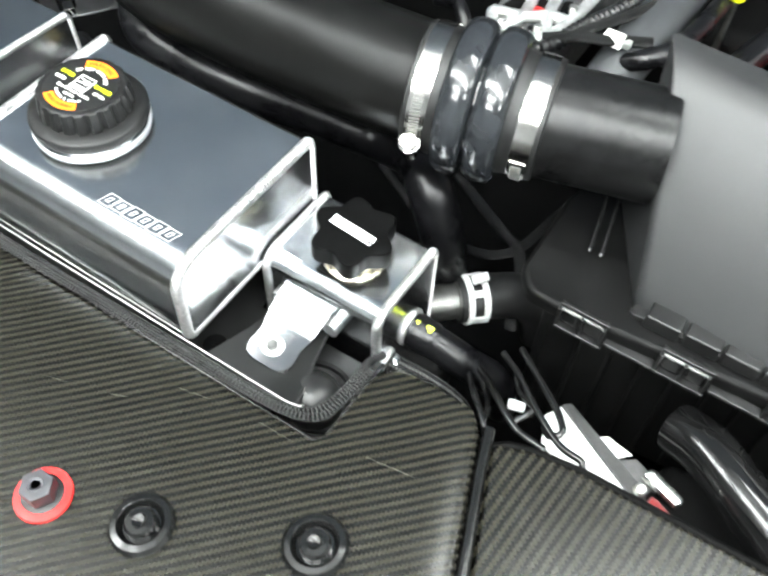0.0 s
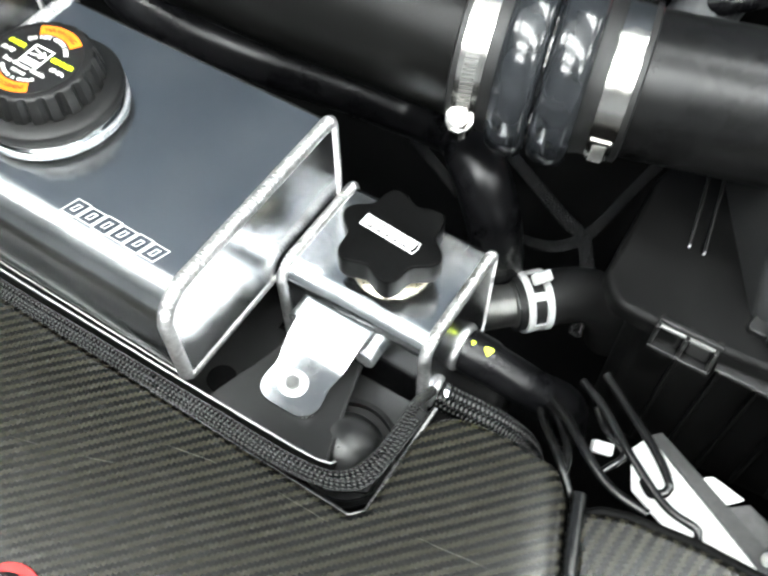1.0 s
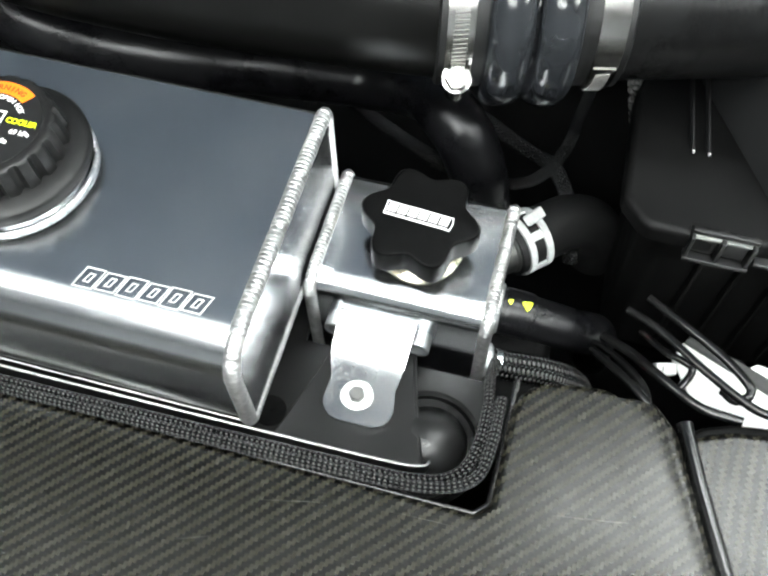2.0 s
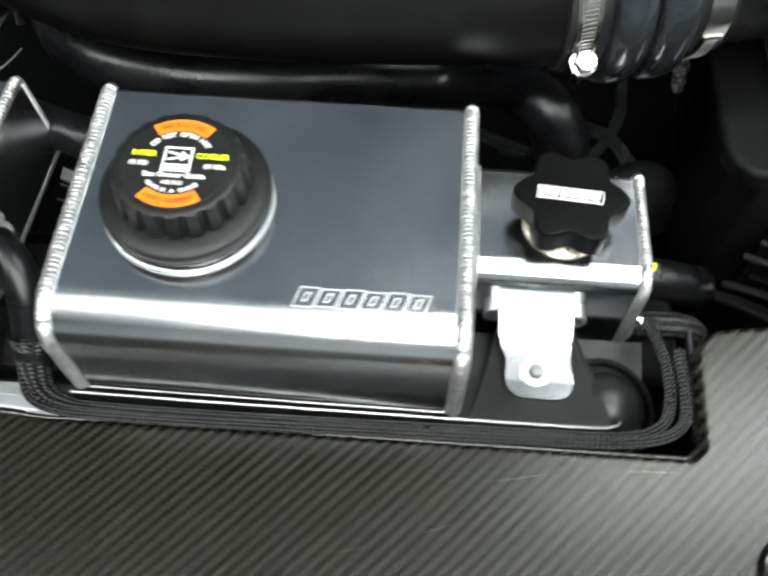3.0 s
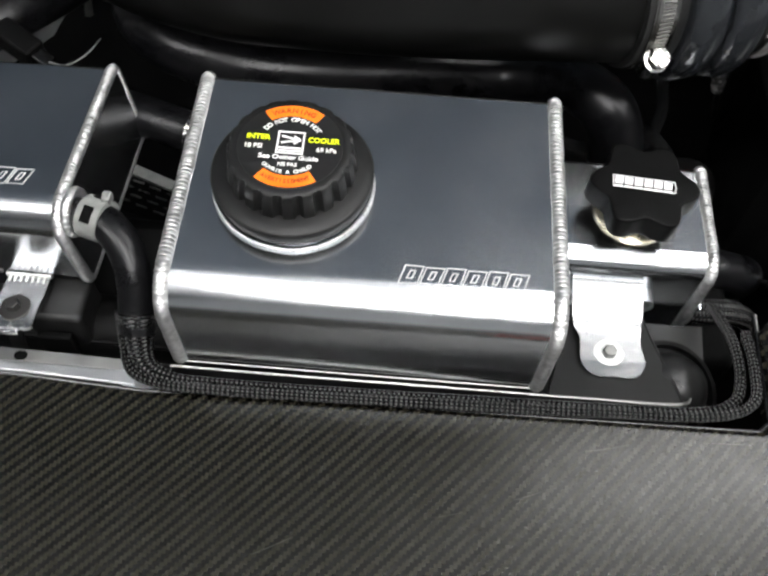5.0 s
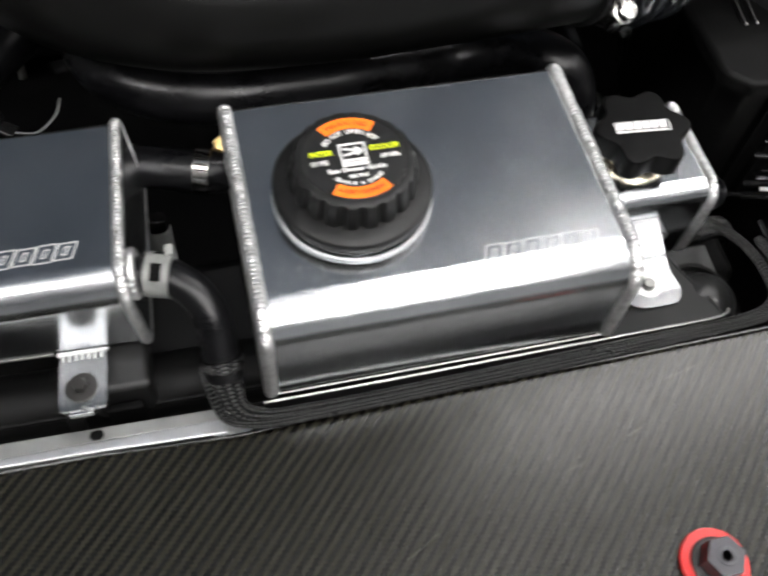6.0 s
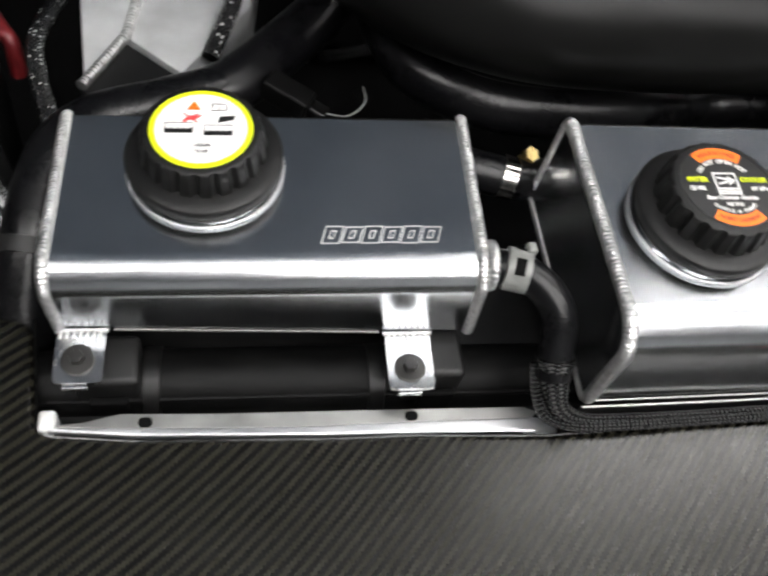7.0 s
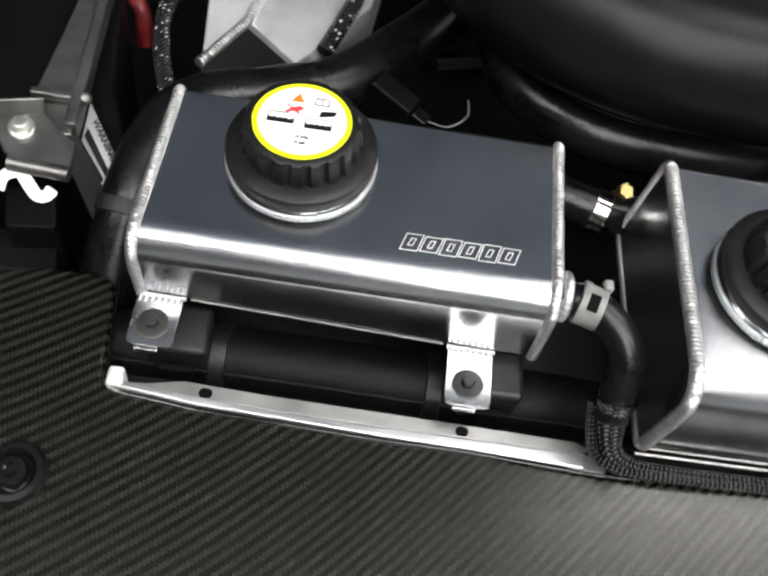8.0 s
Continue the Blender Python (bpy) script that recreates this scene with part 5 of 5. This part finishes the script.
for pts, r in (
    (([376, 126, 60], [392, 112, 66], [416, 92, 72], [430, 76, 74], [424, 70, 70], [418, 76, 66]), 2.6),
    (([366, 118, 56], [384, 104, 64], [406, 84, 70], [432, 66, 74], [450, 62, 76], [452, 56, 72]), 2.4),
    (([356, 104, 44], [370, 90, 58], [384, 74, 70], [404, 60, 74], [426, 56, 76]), 2.8),
    (([352, 96, 40], [362, 80, 56], [376, 62, 68], [392, 44, 66]), 2.4),
    (([380, 120, 30], [390, 100, 50], [404, 90, 56], [398, 76, 52]), 2.2),
    (([344, 120, 10], [364, 96, 40], [378, 70, 62], [382, 52, 66]), 2.2),
):
    part("wire", hose(pts, r, 10, 3), GLOSSBLACK, wires)
for x, y, z, rz in ((392, 92, 44, 20),):
    conn = thing("connector", "small pale grey wire connector", "connector", "wire connectors", (x, y, z))
    part("shell", box(-6, 6, -3.5, 3.5, -3, 3, 1), CLAMPPALE, conn)
    part("latch", box(-3, 3, -1.2, 1.2, 3, 4.4, 0.4), CLAMPPALE, conn)
    conn.rotation_euler = (0.3, 0.2, radians(rz))
red_end = thing("red_boot", "dark red rubber boot on a silver terminal", "cable boot", "", (496, 68, 58))
part("boot", along(lathe([(7, 0), (8, 4), (8, 20), (5, 26), (0.5, 26)], 20), (0, 0, 0), (1, -0.3, -0.2)), DARKRED, red_end)
part("terminal", along(lathe([(5, -2), (6, 0), (6, 24), (4, 26), (0.5, 26)], 18), (-4, 24, -8), (1, -0.35, 0)), CHROME, red_end, "silver terminal")
part("stud", along(lathe([(4, 0), (4, 5), (2.5, 7), (0.4, 7)], 12), (-6, 10, -6), (0, -0.3, 1)), ZINC, red_end, "plated stud")
duct = hose_thing("air_duct", "black moulded air duct beside the air box", [(496, 150, 30), (520, 138, 40), (548, 118, 44), (590, 92, 44), (650, 50, 40)], 20, GLOSSBLACK, 28)
part("lower", box(500, 660, 70, 140, -60, 6, 12), BOXBLACK, duct, "black moulded lower duct")

# ---- fuse box and brackets beside the long tank ----
fuse = thing("fuse_box", "black box with a warning label held by silver brackets", "fuse box")


part("body", prism(rounded([(-336, 118), (-314, 144), (-332, 190), (-350, 290), (-470, 300), (-470, 170), (-350, 150)], [6] * 7), -80, 76, 4), BOXBLACK, fuse, "black box body")
part("bracket", bent([(-370, 157, 99), (-348, 159, 99), (-353, 262, 99), (-364, 258, 99)], 5), GALV, fuse, "long silver bracket")
part("bracket_flange", bent([(-347, 137, 102), (-340, 138, 102), (-346, 262, 106), (-352, 262, 106)], 14), GALV, fuse)
part("bracket_foot", bent([(-369, 155, 97), (-347, 158, 97), (-342, 134, 97), (-354, 131, 97)], 4), GALV, fuse)
part("bracket_bar", box(-371, -347, 155, 160, 98, 104, 1.4), GALV, fuse)
plate = [(-381, 141, 99), (-360, 146, 99), (-352, 135, 98), (-337, 127, 98), (-337, 109, 97), (-366, 107, 97), (-376, 116, 98), (-386, 133, 99)]
part("plate", bent(plate, 4), GALV, fuse, "silver bracket plate")
part("plate_lip", hose([(-370, 107, 97), (-352, 106, 97), (-336, 105, 97)], 4.5, 12, 6), GALV, fuse)
part("plate_edge", bent([(-386, 141, 108), (-360, 148, 108), (-360, 144, 98), (-384, 137, 98)], 3), GALV, fuse)
part("upright", bent([(-353, 133, 97), (-338, 133, 97), (-316, 113, 68), (-324, 94, 68)], 3), BOXBLACK, fuse, "slanting black sheet")
part("label", bent([(-342, 171, 84), (-313, 125, 84), (-318, 110, 75), (-341, 141, 80)], 0.8), GREYPRINT, fuse, "grey warning label")
part("label_field", bent([(-339, 152, 83), (-317, 119, 80.6), (-318, 115, 79), (-340, 146, 82)], 0.8), BLACKPRINT, fuse, "black field of the label")
part("label_backing", bent([(-344, 176, 83), (-310, 124, 83), (-316, 104, 71), (-344, 138, 77)], 2), BOXBLACK, fuse)
way = (Vector((-313, 125, 84)) - Vector((-342, 171, 84))).normalized()
acr = Vector((0.36, 0.30, 0.12)).normalized()
nrm = way.cross(acr).normalized()
nrm = nrm if nrm.z > 0 else -nrm
acr = nrm.cross(way)
word = letters("WARNING", 3.8, 0, 0, 0, None, 0, 1.35)
part("lettering", moved(word, Matrix.Translation((Vector((-327, 143, 84.2))) * MM) @ Matrix((way, acr, nrm)).transposed().to_4x4()), BLACKPRINT, fuse)
hexb = part("bolt", along(lathe([(7.5, 0), (7.5, 1.6), (6.4, 2.4), (0.5, 2.4)], 28), (-369, 131, 99), (0.05, -0.15, 1)), ZINC, fuse, "plated flange bolt")
part("head", along(hexa(4.6, 6, 0.8), (-369, 130.6, 101), (0.05, -0.15, 1)), ZINC, hexb)
small = part("bolt", along(lathe([(3.4, 0), (3.4, 1.6), (2.2, 2.4), (0.5, 2.4)], 18), (-340, 160, 100), (0.6, -0.3, 0.7)), GALV, fuse, "small plated screw")
plug = thing("plug_housing", "black plug housing with a bent white clip", "plug")
part("housing", prism(rounded([(-374, 104), (-346, 106), (-338, 78), (-366, 74)], [4] * 4), -40, 82, 2), BOXBLACK, plug)
part("step", prism(rounded([(-380, 86), (-344, 90), (-338, 62), (-374, 58)], [4] * 4), -40, 60, 2), BOXBLACK, plug)
part("clip", hose([(-374, 94, 88), (-372, 101, 92), (-364, 104, 94), (-358, 99, 90), (-353, 95, 86), (-348, 96, 86), (-346, 101, 86)], 2.4, 8, 2, flatten=(1.5, 0.35)), WHITEPLASTIC, plug, "bent white plastic clip")

# welded aluminium duct beyond the long tank
duct_b = thing("charge_duct", "welded aluminium charge duct behind the long tank", "duct")
part("side", prism([(-281, 212), (-257, 256), (-222, 225), (-176, 290), (-160, 420), (-300, 420)], 20, 92, 2), ALU_PALE, duct_b)
part("face", prism([(-282, 210), (-258, 253), (-224, 224), (-230, 214), (-278, 204)], 10, 90, 1), TRAYBLACK, duct_b)
part("weld_bead", bead([(-282, 210, 93), (-257, 256, 93), (-250, 300, 93)], 3.4, 3.0, False, 0.3), WELD, duct_b)
for pts, name in (([(-310, 360, 40), (-320, 290, 60), (-316, 250, 62), (-306, 214, 60), (-300, 190, 50)], "wrapped_cable"), ([(-176, 420, 104), (-186, 300, 101), (-194, 264, 100), (-204, 240, 92)], "wrapped_cable")):
    hose_thing(name, "black cable in a wrapped sleeve with painted glints", pts, 6, WRAP, 16, "cable", "wrapped cables")
tagc = thing("sensor_plug", "black sensor plug with a thin wire behind the long tank", "plug")
part("plug", moved(box(-22, 10, -8, 8, -8, 8, 2), mm_pose(-150, 205, 92, 0, 10, -30)), BOXBLACK, tagc)
part("tip", moved(box(10, 22, -5, 5, -5, 5, 1.5), mm_pose(-150, 205, 92, 0, 10, -30)), GLOSSBLACK, tagc)
part("wire", hose([(-132, 194, 92), (-118, 190, 94), (-106, 200, 96), (-104, 220, 90)], 0.5, 8, 3), CLAMPGREY, tagc)
part("pin", along(lathe([(3, 0), (3, 16), (2, 20), (0.4, 20)], 14), (-136, 280, 54), (0.1, 0.2, 1)), ZINC, tagc, "plated pin")

# ---- engine behind the intake ----
engine = thing("engine_cover", "cast aluminium engine casting with dark pockets", "engine")
part("casting", prism(rounded([(186, 415), (202, 388), (228, 391), (248, 408), (258, 450), (262, 600), (150, 600)], [8] * 7), 30, 92, 6, 3), CASTGREY, engine)
for pts in (
    [(186, 416, 94), (200, 392, 96), (226, 394, 96), (245, 408, 96), (254, 450, 96), (258, 520, 96)],
    [(186, 416, 95), (214, 420, 98), (234, 434, 98), (250, 440, 96)],
    [(200, 392, 96), (214, 420, 98), (206, 470, 98), (190, 540, 96)],
    [(245, 408, 96), (234, 434, 98), (228, 480, 98), (240, 540, 96)],
    [(206, 470, 98), (228, 480, 98)],
):
    part("rib", hose(pts, 5.5, 12, 4), ALU_CAST, engine, "raised bright casting rib")
# flat black discs on the casting stand in for shade in its pockets
for x, y, r in ((206, 404, 7), (232, 412, 8), (198, 438, 10), (242, 462, 9), (219, 450, 9), (214, 510, 14)):
    part("pocket", lathe([(r, 0), (r, 1.2), (r * 0.8, 1.4), (0.4, 1.4)], 20, lambda a, q, z: q * (1 + 0.3 * math.cos(2 * a + r)), at=(x, y, 92)), DARK, engine, "dark disc for the shade in a pocket")
for x, y in ((236, 408), (204, 400), (250, 452)):
    part("bolt", along(hexa(4.2, 7, 0.8), (x, y, 98), (0, 0, 1)), ZINC, engine, "small casting bolt")
part("coil", lathe([(9, 0), (9, 3), (6, 5), (0.4, 5)], 20, at=(222, 436, 93)), RED, engine, "small red plug")
# added plain box that stands in for the dark depth of the bay
part("block", box(-260, 640, 560, 1100, -200, 60, 20), DARK, engine, "plain black block filling the dark rear of the bay")
hose_thing("vacuum_hose", "black corrugated hose behind the intake", [(240, 388, 92), (256, 398, 100), (270, 430, 104), (290, 478, 106), (310, 560, 104)], lambda s, run: 7 + 1.0 * math.sin(run * 1.1), RUBBER, 16, step=1.2)
hose_thing("breather_pipe", "thin black breather pipe round the casting", [(150, 372, 118), (172, 366, 128), (188, 352, 126), (200, 340, 104)], 6, RUBBER, 18, "pipe")
hose_thing("charge_hose", "smooth dull grey charge hose in the engine bay", [(306, 404, 60), (314, 440, 84), (322, 520, 96), (330, 680, 100)], 24, HOSEGREY)
hose_thing("coolant_line", "smooth black coolant line in the engine bay", [(316, 420, 92), (336, 424, 104), (352, 452, 106), (362, 540, 104), (370, 680, 100)], 9, RUBBER, 20, "coolant line")
hose_thing("coolant_line", "black coolant line running beyond the air box", [(372, 400, 60), (392, 460, 70), (420, 560, 80), (470, 680, 80)], 14, RUBBER, 20, "coolant line")
for k, pts in enumerate(([(262, 402, 104), (280, 424, 112), (306, 470, 112), (340, 560, 108)], [(246, 398, 102), (272, 406, 110), (300, 416, 112), (330, 440, 108)])):
    hose_thing("wiring_loom", "black wiring loom in a sleeve with painted glints", pts, 5, LOOM, 14, "wiring loom", "wiring looms")
conn = thing("connector", "white wire connector behind the inlet pipe", "connector", "wire connectors", (302, 420, 112))
part("shell", box(-9, 9, -6, 6, -5, 5, 1.4), WHITEPLASTIC, conn)
part("pins", box(9, 16, -4, 4, -3, 3, 1), CLAMPGREY, conn)
dip = thing("dipstick", "bright yellow dipstick grip in the engine bay", "dipstick", "", (371, 540, 116))
part("grip", lathe([(4, -6), (8, -3), (9, 1), (7, 5), (0.5, 6)], 24), LIME, dip)
part("stem", lathe([(3, -90), (3, -6), (0.4, -6)], 12), ZINC, dip)
redc = thing("red_cover", "bright red moulded cover beyond the air box", "cover")
part("cover", box(444, 640, 470, 700, 40, 104, 14), RED, redc)
redh = thing("red_cable", "red cable beyond the fuse box", "cable")
part("cable", hose([(-380, 380, 30), (-352, 318, 40), (-343, 306, 36), (-342, 300, 10)], 6, 14), DARKRED, redh)
clutter = [
    (((-120, 300, 40), (-60, 330, 20), (40, 320, 0), (160, 300, -10)), 5),
    (((200, 320, -10), (250, 296, -14), (290, 280, -22), (310, 273, -25), (324, 252, -27), (331, 236, -30), (338, 216, -60)), 6),
    (((310, 273, -25), (318, 292, -18), (322, 320, -20), (330, 380, -30)), 5),
    (((222, 250, -20), (262, 246, -24), (292, 252, -24), (310, 272, -26)), 4.5),
    (((140, 276, 10), (180, 258, 4), (222, 241, 0), (262, 240, -12)), 5),
    (((20, 150, -6), (60, 160, 0), (120, 150, 10), (200, 170, 0)), 5),
]
for pts, r in clutter:
    hose_thing("wiring_loom", "black wiring loom in a sleeve with painted glints", list(pts), r, LOOM, 14, "wiring loom", "wiring looms")
structure("radiator_tank", box(-300, 330, 40, 121, -220, 30, 10), DARK, "black radiator end behind the covers", "radiator")

grille = thing("mesh_bracket", "grey strap with a dark slotted mesh deep between the tanks", "bracket")
part("strap", bent([(-136, 244.5, -70), (-74, 219.5, -70), (-75, 209.5, -71), (-136, 233, -71)], 3), CLAMPGREY, grille, "plain grey strap")
part("mesh_back", bent([(-138, 233, -74), (-76, 209, -74), (-82, 182, -80), (-140, 203, -80)], 2), DARK, grille)
part("leg", box(-112, -100, 212, 222, -252, -74, 2), DARK, grille)
# lit edges of the mesh, built as brighter dashes over a black sheet
for row in range(4):
    for col in range(4):
        x = -130 + col * 15.5 + (row % 2) * 6.5
        y = 227.5 - row * 6.6 - (x + 130) * 0.36
        rib = moved(box(-5.2, 5.2, -0.7, 0.7, 0, 1.6, 0.4), mm_pose(x, y, -74.6 - row * 1.2, 0, 0, -17))
        part("mesh_rib", rib, GALV, grille, "bright dash for a lit edge of the mesh")
pump = thing("pump_motor", "small grey ribbed motor with a black cap", "motor")
part("body", along(lathe([(9.6, 0), (10.2, 1.2), (10.2, 32), (9.4, 33.6), (0.5, 33.6)], 36), (-66, 207, -96), (0, 0.35, 1)), CLAMPGREY, pump)
for a in (-100, -60, -20):
    rib = moved(box(9.9, 10.9, -1.0, 1.0, 4, 30, 0.4), pose(0, 0, 0, 0, 0, a))
    part("rib", along(rib, (-66, 207, -96), (0, 0.35, 1)), CLAMPGREY, pump)
part("cap", along(lathe([(9.0, 33.5), (9.0, 42), (7.5, 44), (0.5, 44)], 32), (-66, 207, -96), (0, 0.35, 1)), GLOSSBLACK, pump, "glossy black cap")
part("foot", box(-76, -56, 196, 216, -252, -94, 2), DARK, pump)

tail = thing("foil_tail", "crumpled silver foil sleeve ending in a thin lead", "foil sleeve")
part("sleeve", hose([(344, 318, 70), (351, 312, 46), (357, 312, 20), (363, 314, -8)], lambda s, run: 7.4 - run * 0.03 + 0.9 * math.sin(run * 1.7) * math.cos(run * 0.6), 14, 2), FOIL, tail)
part("lead", hose([(363, 314, -6), (368, 314, -22), (372, 314, -38)], 2.6, 10, 3), RUBBER, tail)
